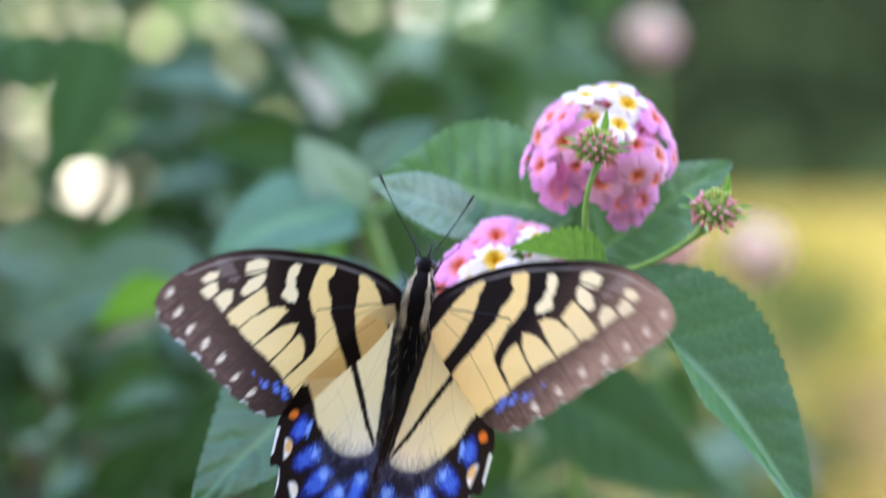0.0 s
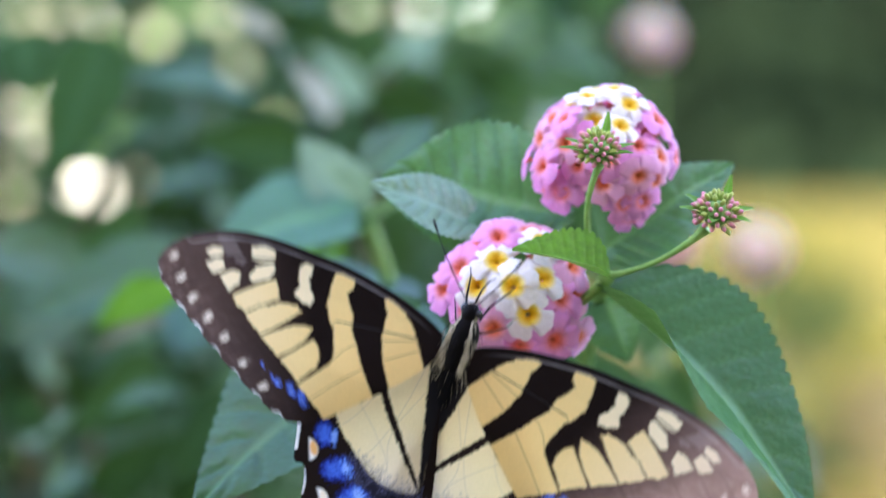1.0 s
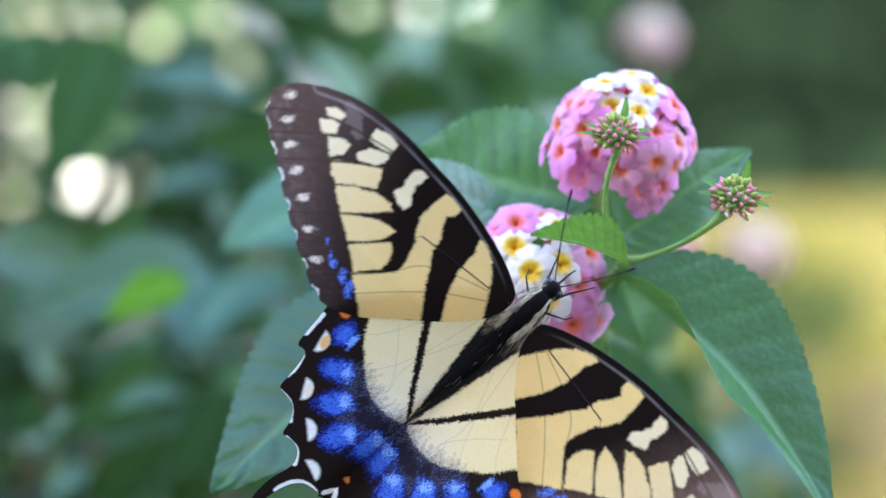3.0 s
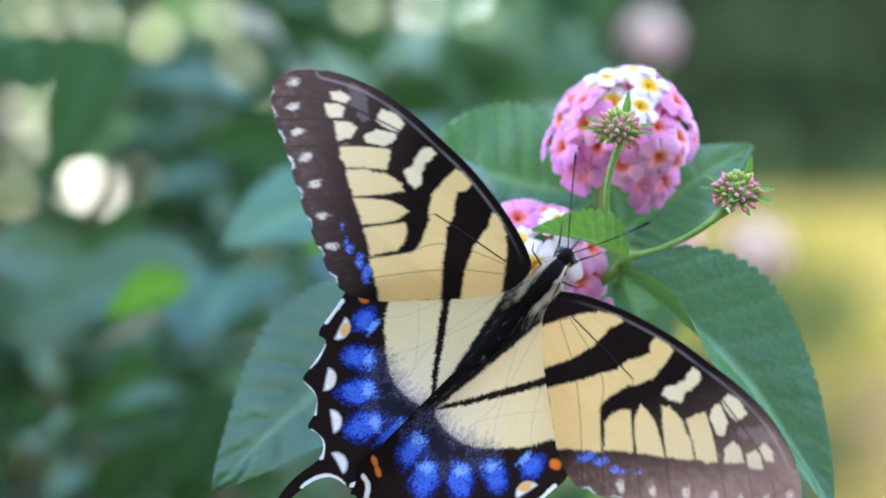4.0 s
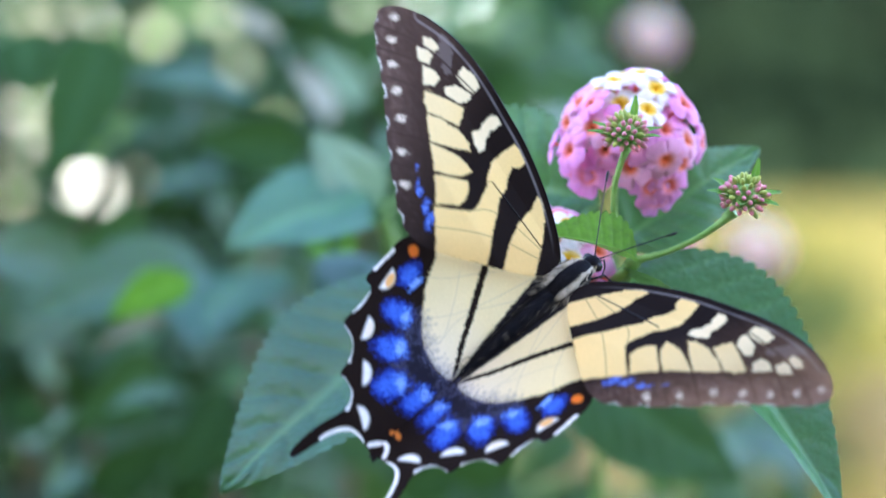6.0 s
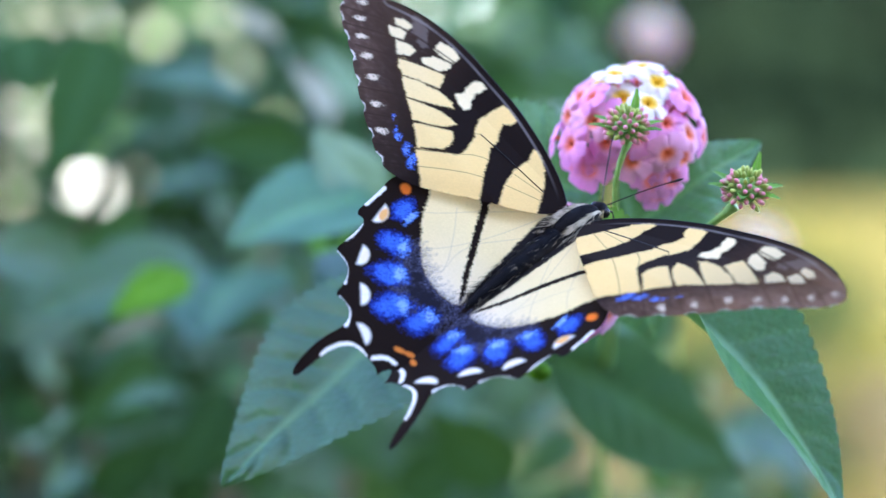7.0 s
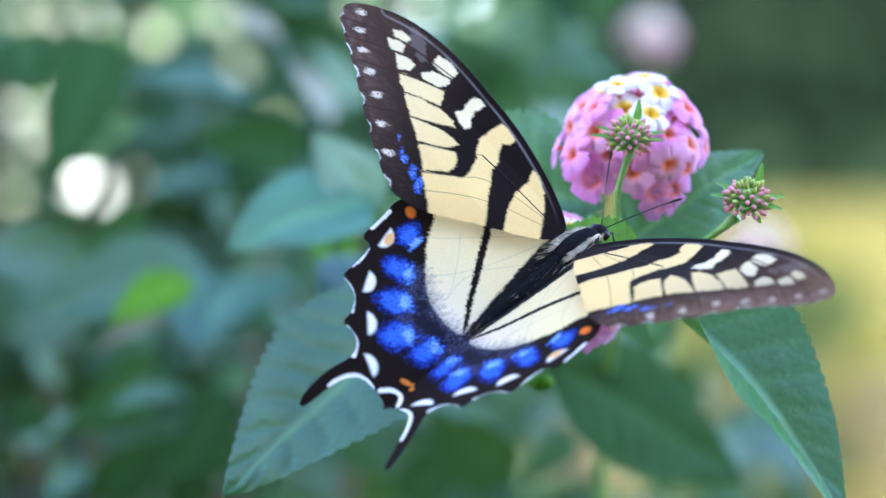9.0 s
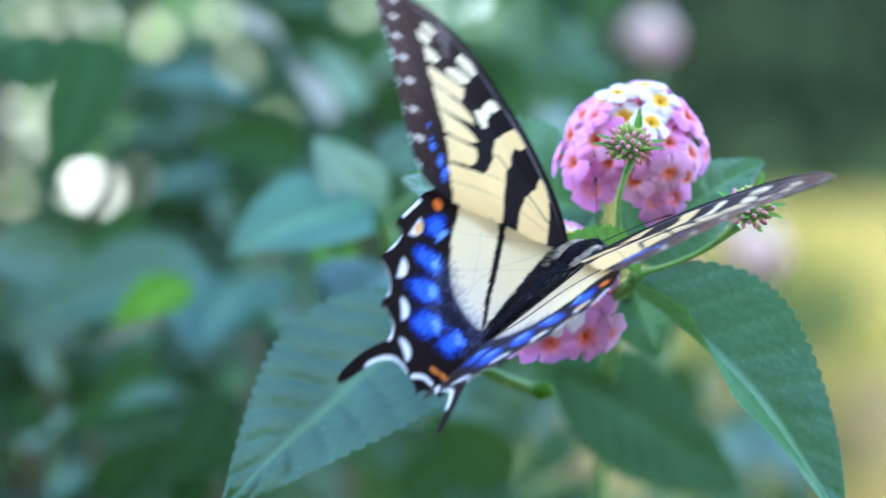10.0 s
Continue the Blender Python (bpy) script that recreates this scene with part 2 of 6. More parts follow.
# ---- the butterfly's wings: markings in millimetres, u outwards from the hinge, v forwards ----
FORE_EDGE = [(0.2, 0.1), (2.4, 1.7), (6.3, 3.5), (12.3, 5.4), (20.2, 7), (26.9, 7.4), (33.6, 7.8), (39.7, 7.4), (45, 6.1), (49.6, 4), (52.8, 1.7), (54.6, -0.6), (55.2, -2.9), (54.3, -4.8), (52, -6.9), (49.6, -8.5), (47.5, -9.6), (44.5, -11.6), (41.9, -13.3), (39.4, -15), (36.4, -16.9), (33.7, -18.5), (30.5, -20.2), (27.5, -21.7), (24.1, -22.9), (18.8, -21), (14.4, -17.3), (10, -13.5), (5.7, -9.8), (2, -6), (0.6, -3.2)]
F_Y1 = [(12.1, 3.4), (11.1, 0.9), (11, -2.9), (9.8, -6.7), (7.2, -11.2), (1.9, -6.5), (4.3, -2.5), (5.9, -0), (8, 2.1), (10.2, 3.4), (11.6, 3.7)]
F_Y2 = [(21.8, 5.2), (20.3, 5.4), (18, 5), (18.1, 3.4), (19, 2.4), (18.1, 0.5), (16.9, -1.2), (16.6, -3.6), (15.1, -5.5), (13.6, -8.2), (9.8, -13.4), (17.6, -20.1), (20.4, -17.9), (22.9, -16.2), (24, -15.4), (20.4, -11.8), (18.7, -10), (18.6, -8.6), (19.1, -6.4), (19.8, -4.4), (20.8, -3.3), (22.1, -0.8), (22.2, 2.3)]
F_C6 = [(28.1, -12), (25.8, -10), (22.9, -7), (21.6, -8), (21, -9.4), (21, -11.4), (24, -14.9), (26.2, -13.3)]
F_C5 = [(32.4, -9.3), (28.7, -6.7), (25.5, -5.2), (23.6, -5.2), (24, -6.9), (26.1, -9.6), (28.4, -11.8), (30.4, -10.5)]
F_C4 = [(36.5, -6.5), (33.4, -4.2), (30.2, -2.7), (27.4, -2.5), (26.2, -3.1), (27.8, -4.7), (32.6, -9.1), (34.5, -7.9)]
F_C3 = [(39.8, -3.9), (36, -1.3), (32.5, 0.9), (31.7, -0.3), (31, -2.3), (34.5, -4.5), (36.7, -6.2), (38.3, -5.5)]
F_C2A = [(42.7, -1.5), (41.2, -0.2), (39.3, -0.1), (39.1, -1.8), (40.6, -3.3)]
F_C2B = [(37.4, -0.2), (36.2, 1.9), (33.4, 3.4), (33.2, 2), (33.7, 0.8), (36.4, -0.7)]
F_C1 = [(45.7, -0.3), (44.2, 1.1), (43, 1.1), (42.6, -0.1), (43.9, -1.3), (45, -0.9)]
F_C0 = [(46.3, 1.9), (44.9, 3), (43.3, 3), (43.4, 2.1), (45.2, 1.2)]
F_P = [(37.9, 5), (35.7, 5.8), (33.8, 5.5), (33.5, 4), (35.7, 3.1), (37.5, 3.1)]
F_SA = [(28.4, 4.3), (27.4, 5.1), (26.2, 5), (26.3, 3.2), (27, 1.7), (27.8, 1.3), (28.1, 2)]
F_SB = [(28.5, -0.4), (27.5, 1.1), (26, 1), (24.9, -0.3), (25.3, -1.5), (26.8, -1.3)]
F_DOTS = [(52.2, -0.6), (50, -4), (46.7, -6.5), (43, -8.9), (39, -11.5), (34.6, -14.8), (30.1, -17.9)]
F_FRINGE = [(55.1, -4.2), (52.2, -7), (48.5, -9.3), (44.7, -11.5), (40.3, -14.5), (35.9, -17.4), (30.9, -20.2), (26.2, -22.2)]
F_BLUE = [(22.5, -17.8), (24.7, -16.8), (27.4, -16.2), (28.8, -15.6), (30.9, -14.1)]
F_GREY = [(41.9, 3.7)]
F_V1 = [(4.6, -1.5), (14.7, -2.3), (19.7, -2.8)]
F_V2 = [(4.3, -1.8), (15.9, -5.2), (19.7, -11.2), (29.1, -20.9)]
F_V3 = [(19.7, -2.8), (22.8, -6.8), (34.4, -17.7)]
F_V4 = [(22.3, -2.3), (26.9, -4.3), (38.9, -14.8)]
F_V5 = [(28.1, 1.5), (33.1, 1.3), (45.8, -9)]
F_V6 = [(32.8, 3.9), (42.1, -0.1), (50.6, -7.3)]
F_V7 = [(22.3, 6.5), (35.3, 3.8), (45.9, 1.2), (53.5, -4.8)]
F_V8 = [(3.7, -3.3), (13.3, -9), (25.4, -22.2)]
HIND_EDGE = [(6.4, 3.7), (11.5, -0.6), (16.5, -5.9), (20.5, -12.3), (22.6, -16.9), (21.8, -20.2), (21.5, -23.1), (21.1, -26.7), (19.2, -25.9), (18.4, -27.8), (18, -31.2), (17.9, -34.1), (16.1, -34.1), (13.7, -34.5), (11.9, -37.1), (11.6, -39.9), (9.6, -39.2), (7.3, -39.8), (5.9, -42.3), (6.8, -46.6), (6.6, -50.4), (5.8, -53.5), (4.5, -53.8), (4.4, -51.1), (4.4, -47), (3.2, -44.3), (1.6, -43.1), (-3, -43), (-4.1, -44.1), (-4, -42.4), (-5.2, -40.4), (-7.2, -39.9), (-6.4, -37.9), (-5.9, -31.9), (-5.2, -23.3), (-3.9, -15.2), (-1.7, -5.2), (-1.2, 4.1)]
H_CREAM = [(34.9, -9.8), (18.6, -10.6), (16.8, -12.8), (15.4, -14.8), (13.9, -17.5), (11.5, -19.7), (9.1, -22), (6.8, -23.7), (4.1, -24.7), (0.5, -24.7), (-2.4, -23.8), (-2.8, -19.9), (-1.7, -12.6), (-0.2, -4.1), (0.8, 1.6), (5.7, 7), (18.6, 12.1)]
H_BAND = [(13.2, -4.4), (11.5, -2.1), (9.2, -5.1), (5.3, -11.1), (0.9, -17.7), (-2.5, -22.8), (-2.1, -23.3), (1.6, -18.5), (6.2, -12.2), (10.1, -6.2)]
H_INNER = [(1.4, 2.3), (0.5, -5.1), (-0.8, -12.6), (-2.2, -20.2), (-2.6, -23.3), (-2.3, -15.2), (-1.7, -5.2), (-1.6, 3.9)]
H_DUST = [(9.6, -22.6), (6.3, -24.5), (2.1, -25.3), (-2.2, -24.6), (-2.2, -29.6), (4.5, -29.6), (8.5, -25.7)]
H_ORANGE = [(19.4, -16.4), (-2.8, -37.6), (-4.4, -36.7)]
H_LUNULE = [(18.2, -23), (14.1, -31), (8.5, -35.7), (3, -40.5), (-6.3, -42.6)]
H_BLUE = [(15.7, -19.1), (12, -24.5), (8.2, -28.7), (3.7, -32.3), (-1, -29.9)]
H_BAY1 = [(21.7, -19.3), (21.5, -21.3), (21.3, -23.8)]
H_BAY2 = [(18.9, -27.2), (18.2, -29.3), (18.2, -31.4)]
H_BAY3 = [(17.1, -34.4), (14.3, -34.5), (12.1, -37)]
H_BAY4 = [(10.4, -39.7), (7.4, -39.8), (6, -42.1)]
H_BAY5 = [(4.55, -48.2), (4.5, -46.3), (3.2, -43.7), (0.7, -42.9), (-0.9, -43.6)]
H_BAY6 = [(-1.3, -42.4), (-2.4, -40.4), (-4.2, -39.9)]
H_V1 = [(1.8, 2.6), (8.5, -7.5), (12.9, -16.2), (20.5, -21.4)]
H_V2 = [(1.4, 1.6), (4.7, -13.3), (9.1, -22), (17.6, -29)]
H_V3 = [(0.9, -5.5), (5.7, -15.5), (3.5, -22.5), (6.2, -31.9), (11.1, -40.1)]
H_V4 = [(11.5, -11.4), (7.6, -15.6), (3.6, -21.1), (1.8, -33.7), (6.9, -48.2)]


def rounded(poly, turns=2, closed=True):
    p = np.array(poly, float)
    for _ in range(turns):
        q = np.roll(p, -1, 0) if closed else p[1:]
        a = p if closed else p[:-1]
        new_p = np.empty((2 * len(a), 2))
        new_p[0::2], new_p[1::2] = 0.75 * a + 0.25 * q, 0.25 * a + 0.75 * q
        p = new_p if closed else np.vstack([p[:1], new_p, p[-1:]])
    return p


def line_distance(pts, poly, closed):
    p = np.asarray(poly, float)
    a = p if closed else p[:-1]
    b = np.roll(p, -1, 0) if closed else p[1:]
    best = np.full(len(pts), 1e9)
    near = np.zeros((len(pts), 2))
    for (ax, ay), (bx, by) in zip(a, b):
        dx, dy = bx - ax, by - ay
        t = np.clip(((pts[:, 0] - ax) * dx + (pts[:, 1] - ay) * dy) / (dx * dx + dy * dy + 1e-12), 0, 1)
        cx, cy = ax + t * dx, ay + t * dy
        d = np.hypot(pts[:, 0] - cx, pts[:, 1] - cy)
        m = d < best
        best[m] = d[m]
        near[m, 0], near[m, 1] = cx[m], cy[m]
    return best, near


def inside(pts, poly):
    p = np.asarray(poly, float)
    q = np.roll(p, -1, 0)
    c = np.zeros(len(pts), bool)
    for (ax, ay), (bx, by) in zip(p, q):
        if ay == by:
            continue
        m = (ay > pts[:, 1]) != (by > pts[:, 1])
        c ^= m & (pts[:, 0] < (bx - ax) * (pts[:, 1] - ay) / (by - ay) + ax)
    return c


def depth_in(pts, poly):
    """Signed distance in mm, positive inside."""
    d, _ = line_distance(pts, poly, True)
    return np.where(inside(pts, poly), d, -d)


def paint(col, mask, colour):
    m = np.clip(mask, 0, 1)[:, None]
    return col * (1 - m) + np.array(colour) * m


BLACK, BROWN, PALE_BROWN = (0.010, 0.0062, 0.0052), (0.050, 0.034, 0.030), (0.28, 0.155, 0.115)
YELLOW, CREAM, PALE = (0.77, 0.535, 0.21), (0.80, 0.63, 0.325), (0.78, 0.635, 0.385)
BLUE, DEEP, ORANGE, WHITE = (0.055, 0.16, 0.66), (0.010, 0.022, 0.16), (0.75, 0.17, 0.02), (0.84, 0.80, 0.72)


def soft_noise(x, y, seed):
    """Smooth random values from 0 to 1 on a lattice of step 1."""
    r = np.random.default_rng(seed).random((64, 64))
    i, j = np.floor(x).astype(int), np.floor(y).astype(int)
    a, b = x - i, y - j
    a, b = a * a * (3 - 2 * a), b * b * (3 - 2 * b)
    g = lambda m, n: r[m % 64, n % 64]
    return (g(i, j) * (1 - a) + g(i + 1, j) * a) * (1 - b) + (g(i, j + 1) * (1 - a) + g(i + 1, j + 1) * a) * b


def streaks(p, seed, wide, long_):
    """Brush-like noise: the scales lie in rows that fan out from the hinge."""
    x, y = p[:, 0] + 6, p[:, 1] - 9
    r = np.hypot(x, y)
    a = np.arctan2(x, -y) * 34
    return 0.6 * soft_noise(a / wide, r / long_, seed) + 0.4 * soft_noise(a / wide * 2.1, r / long_ * 1.7, seed + 1)


def ragged(p, seed, size, amount):
    """Smooth unevenness for the edges of the markings."""
    r = np.random.default_rng(seed)
    out = np.zeros(len(p))
    for k in range(5):
        a, f = r.uniform(0, 6.28), (0.7 + 0.5 * k) / size
        out += np.sin((p[:, 0] * math.cos(a) + p[:, 1] * math.sin(a)) * f * 6.28 + r.uniform(0, 6.28))
    return out / 5 * amount


def half_moon(p, c, ru, rv, turn):
    """A spot cut straight on its outer side."""
    a = radians(turn)
    n = (-math.sin(a), math.cos(a))
    q = (c[0] - 0.7 * n[0], c[1] - 0.7 * n[1])
    rise_in = (p[:, 0] - q[0]) * n[0] + (p[:, 1] - q[1]) * n[1]
    return np.minimum(spot(p, q, ru, rv, turn), rise_in / rv + 0.05)


def spot(pts, c, ru, rv, turn=0.0):
    a = radians(turn)
    x, y = pts[:, 0] - c[0], pts[:, 1] - c[1]
    x, y = x * math.cos(a) + y * math.sin(a), -x * math.sin(a) + y * math.cos(a)
    return 1 - np.hypot(x / ru, y / rv)


def fore_colours(p, rng, border_pale):
    """border_pale: how pale, wide and thin the brown border is, 0 to 1."""
    jag = rng.normal(0, 0.06, len(p)) + ragged(p, 3, 1.1, 0.16) + (streaks(p, 21, 0.45, 1.2) - 0.5) * 0.36
    cloud = soft_noise(p[:, 0] / 2.4, p[:, 1] / 1.6, 31)
    outer = np.clip((p[:, 0] - 24 - 0.45 * p[:, 1]) / 28, 0, 1)
    col = np.tile(np.array(BLACK), (len(p), 1))
    mottle = 0.5 * soft_noise(p[:, 0] / 0.9, p[:, 1] / 0.6, 33) + 0.5 * streaks(p, 34, 0.35, 1.3)
    grain = rng.random(len(p))
    # the border is black beside the pale cells, then mottled brown with scratches towards the edge
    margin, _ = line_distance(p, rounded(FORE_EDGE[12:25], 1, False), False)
    border_brown = outer ** (1.9 - 0.9 * border_pale) * np.clip(1.25 - np.abs(margin - 2.6) / (3.4 + 2.6 * border_pale), 0.25, 1) * (0.45 + 0.55 * border_pale)
    col = paint(col, border_brown * np.clip(0.25 + 0.9 * mottle + 0.4 * (cloud - 0.5), 0, 1), np.array(BROWN) * (1 - border_pale) + np.array(PALE_BROWN) * border_pale)
    col = paint(col, border_brown * np.clip(mottle * 3.4 - 1.75, 0, 1) * (grain > 0.3) * (0.35 + 0.4 * border_pale), (0.22, 0.165, 0.145))
    col = paint(col, outer * np.clip(1.3 - mottle * 3.2, 0, 1) * 0.7, BLACK)
    bridge = [(27.9, 1.9), (26.3, 2.0), (25.9, 0.6), (27.6, 0.6)]
    for name, poly in (("a", F_Y1), ("a", F_Y2), ("a", F_C6), ("a", F_C5), ("a", F_C4), ("a", F_C3), ("b", F_C2A), ("b", F_C2B), ("b", F_C1), ("b", F_C0), ("b", F_P), ("b", F_SA), ("b", F_SB), ("b", bridge)):
        d = depth_in(p, poly) + jag + (0.15 if name == "b" else 0)
        tone = np.array(YELLOW) if name == "a" else np.array(PALE)
        col = paint(col, d / 0.36 + 0.5, tone)
    pale = col.sum(1) > 0.8
    fade = np.clip((p[:, 0] - 20) / 16, 0, 1) * pale
    col = paint(col, fade * 0.4, PALE)
    col = paint(col, pale * np.clip(soft_noise(p[:, 0] / 5, p[:, 1] / 4, 8) - 0.35, 0, 1) * 0.45, (0.82, 0.55, 0.20))
    for c in F_DOTS:
        col = paint(col, np.clip(spot(p, c, 0.78, 1.25, 40) * 2.2 + jag * 3.4 + (mottle - 0.5) * 1.6, 0, 0.92) * (grain > 0.12), (0.74, 0.61, 0.46))
    for c in F_FRINGE:
        col = paint(col, np.clip(spot(p, c, 0.95, 1.45, -58) * 3 + jag * 3.0, 0, 0.95), (0.80, 0.75, 0.67))
    for i, c in enumerate(F_BLUE):
        s = spot(p, c, (1.1, 1.0, 0.9, 0.7, 0.6)[i], (2.2, 1.7, 1.5, 1.3, 1.2)[i], -35)
        s = s + (soft_noise(p[:, 0] / 0.7, p[:, 1] / 0.5, 40 + i) - 0.5) * 0.5
        col = paint(col, np.clip(s * 2.2 - (0.0, 0.1, 0.3, 0.5, 0.6)[i], 0, 1) * (grain < 0.62) * 0.9, BLUE)
        col = paint(col, np.clip(s * 2.5 - 0.8, 0, 1) * (grain < 0.25) * 0.7, (0.25, 0.38, 0.85))
    col = paint(col, np.clip((spot(p, F_GREY[0], 4.2, 1.7, 35) + streaks(p, 60, 0.4, 1.2) - 0.6) * 1.6, 0, 0.4), (0.22, 0.18, 0.16))
    for v in (F_V1, F_V2, F_V3, F_V4, F_V5, F_V6, F_V7, F_V8):
        d, _ = line_distance(p, rounded(v, 2, False), False)
        w = 0.07 + 0.13 * np.clip((p[:, 0] - 20) / 20, 0, 1)
        col = paint(col, np.clip((w - d) / 0.12 + 0.4, 0, 1) * 0.85, BLACK)
    edge, _ = line_distance(p, rounded(FORE_EDGE[:10], 2, False), False)
    col = paint(col, (0.9 - edge) / 0.3, BLACK)
    # pale line along the leading edge: its gloss is put into the colour
    gloss = np.clip(1 - np.abs(edge - 1.35) / 0.35, 0, 1) * np.clip((p[:, 0] - 2) / 8, 0, 1)
    col = paint(col, gloss * (0.3 + 0.6 * soft_noise(p[:, 0] / 3, p[:, 1] / 3, 5)), (0.24, 0.21, 0.20))
    col = col * (1 + rng.normal(0, 0.02, (len(p), 1)))
    thin = 0.28 + (0.12 + 0.30 * border_pale) * np.clip(outer * 1.3, 0, 1)
    return np.column_stack([col, thin])


def hind_colours(p, rng, border_pale):
    brush = streaks(p, 70, 0.5, 1.5) - 0.5
    jag = rng.normal(0, 0.08, len(p)) + ragged(p, 4, 1.2, 0.16) + brush * 0.5
    col = np.tile(np.array(BLACK), (len(p), 1))
    d = depth_in(p, rounded(H_CREAM, 1)) + jag
    col = paint(col, d / 0.4 + 0.5, CREAM)
    # the inner lower corner turns greyish white
    col = paint(col, np.clip((-p[:, 1] - 12) / 14, 0, 1) * np.clip(1 - p[:, 0] / 12, 0, 1) * (d > 0) * 0.55, (0.74, 0.71, 0.68))
    col = paint(col, np.clip(soft_noise(p[:, 0] / 6, p[:, 1] / 5, 12) - 0.4, 0, 1) * (d > 0) * 0.5, (0.86, 0.66, 0.32))
    col = paint(col, (depth_in(p, rounded(H_BAND, 1)) + jag) / 0.25 + 0.5, BLACK)
    col = paint(col, (depth_in(p, rounded(H_INNER, 1)) + 0.3 + jag) / 0.4 + 0.5, (0.012, 0.011, 0.012))
    # smoky lower edge of the cream field
    dust = depth_in(p, rounded(H_DUST, 2))
    grain, second = rng.random(len(p)), rng.random(len(p))
    f = np.clip((dust + 3.2 + brush * 3.4) / 4.4, 0, 1)
    bell = 4 * f * (1 - f)
    col = paint(col, np.clip(f ** 1.3 + (grain - 0.5) * 0.7 * bell, 0, 0.97), (0.013, 0.013, 0.022))
    col = paint(col, bell * np.clip(second * 1.5 - 0.4, 0, 1) * 0.45, (0.17, 0.19, 0.34))
    # blue patches, each brightest towards the hinge and breaking up into single rows of scales outwards
    sizes = ((2.2, 1.1), (2.0, 1.85), (2.1, 2.05), (2.2, 2.15), (1.9, 2.05))
    ways = ((1.0, -0.12), (0.92, -0.4), (0.7, -0.7), (0.45, -0.9), (0.1, -1.0))
    glow, core = np.full(len(p), -1.0), np.full(len(p), -1.0)
    for c, (a, b), way in zip(H_BLUE, sizes, ways):
        out = np.array(way)
        out = out / np.hypot(*out)
        turn = math.degrees(math.atan2(out[1], out[0])) + 90
        glow = np.maximum(glow, spot(p, (c[0] + 1.0 * out[0], c[1] + 1.0 * out[1]), a * 1.18, b * 1.75, turn))
        core = np.maximum(core, spot(p, (c[0] - 0.9 * out[0], c[1] - 0.9 * out[1]), a * 0.95, b * 0.70, turn))
    fine, wide = streaks(p, 80, 0.30, 0.55) - 0.5, soft_noise(p[:, 0] / 1.1, p[:, 1] / 1.1, 84) - 0.5
    speck = rng.random(len(p)) - 0.5
    g = glow + fine * 0.55 + wide * 0.25 + speck * 0.34
    k = core + fine * 0.85 + wide * 0.35 + speck * 0.36
    col = paint(col, np.clip((g + 0.10) * 5, 0, 0.85), DEEP)
    col = paint(col, np.clip((g - 0.10) * 5, 0, 0.9), (0.025, 0.065, 0.40))
    col = paint(col, np.clip((g - 0.28) * 4, 0, 0.9), (0.050, 0.145, 0.60))
    col = paint(col, np.clip((k - 0.05) * 2.6, 0, 0.75), (0.13, 0.29, 0.78))
    col = paint(col, np.clip((k - 0.45) * 3, 0, 0.5), (0.34, 0.52, 0.90))
    col = paint(col, (speck < -0.34) * (glow > 0.0) * 0.7, (0.008, 0.012, 0.08))
    col = paint(col, spot(p, H_ORANGE[0], 1.3, 1.05, 20) * 3 + jag, ORANGE)
    for c in H_ORANGE[1:]:
        col = paint(col, spot(p, c, 1.2, 0.6, -30) * 3 + jag, (0.6, 0.18, 0.03))
    turns = (75, 60, 40, 20, 0)
    for i, c in enumerate(H_LUNULE):
        moon = half_moon(p, c, 2.3, 2.0, turns[i]) * 4 + jag * 0.5
        col = paint(col, moon, WHITE)
        if i < 2:
            tone = (0.80, 0.42, 0.14) if i == 0 else (0.82, 0.70, 0.52)
            col = paint(col, np.clip(moon, 0, 1) * np.clip((spot(p, (c[0] - 0.5, c[1] + 0.5), 1.7, 1.3, turns[i])) * 3, 0, 1), tone)
    for bay in (H_BAY1, H_BAY2, H_BAY3, H_BAY4, H_BAY5, H_BAY6):
        d2, _ = line_distance(p, rounded(bay, 2, False), False)
        col = paint(col, (0.42 - d2 + jag * 0.3) / 0.15 + 0.4, WHITE)
    for v in (H_V1, H_V2, H_V3, H_V4):
        d2, _ = line_distance(p, rounded(v, 2, False), False)
        m = np.clip((0.10 - d2) / 0.14 + 0.2, 0, 1) * (col.sum(1) > 0.9)
        col = paint(col, m * 0.4, (0.25, 0.23, 0.24))
    col = col * (1 + rng.normal(0, 0.02, (len(p), 1)))
    return np.column_stack([col, np.full(len(p), 0.31 + 0.02 * border_pale)])


def fore_camber(u, v):
    return 1.7 * np.clip(-v / 9.0, -0.05, 1.25) - 0.0006 * np.maximum(u - 8.0, 0) ** 2


def hind_camber(u, v):
    return 1.0 * np.exp(-((v + 13.0) / 6.0) ** 2) * np.clip(u / 12.0, 0, 1) - 3.0 * np.clip((-v - 42.0) / 10.0, 0, 1.2) ** 1.5


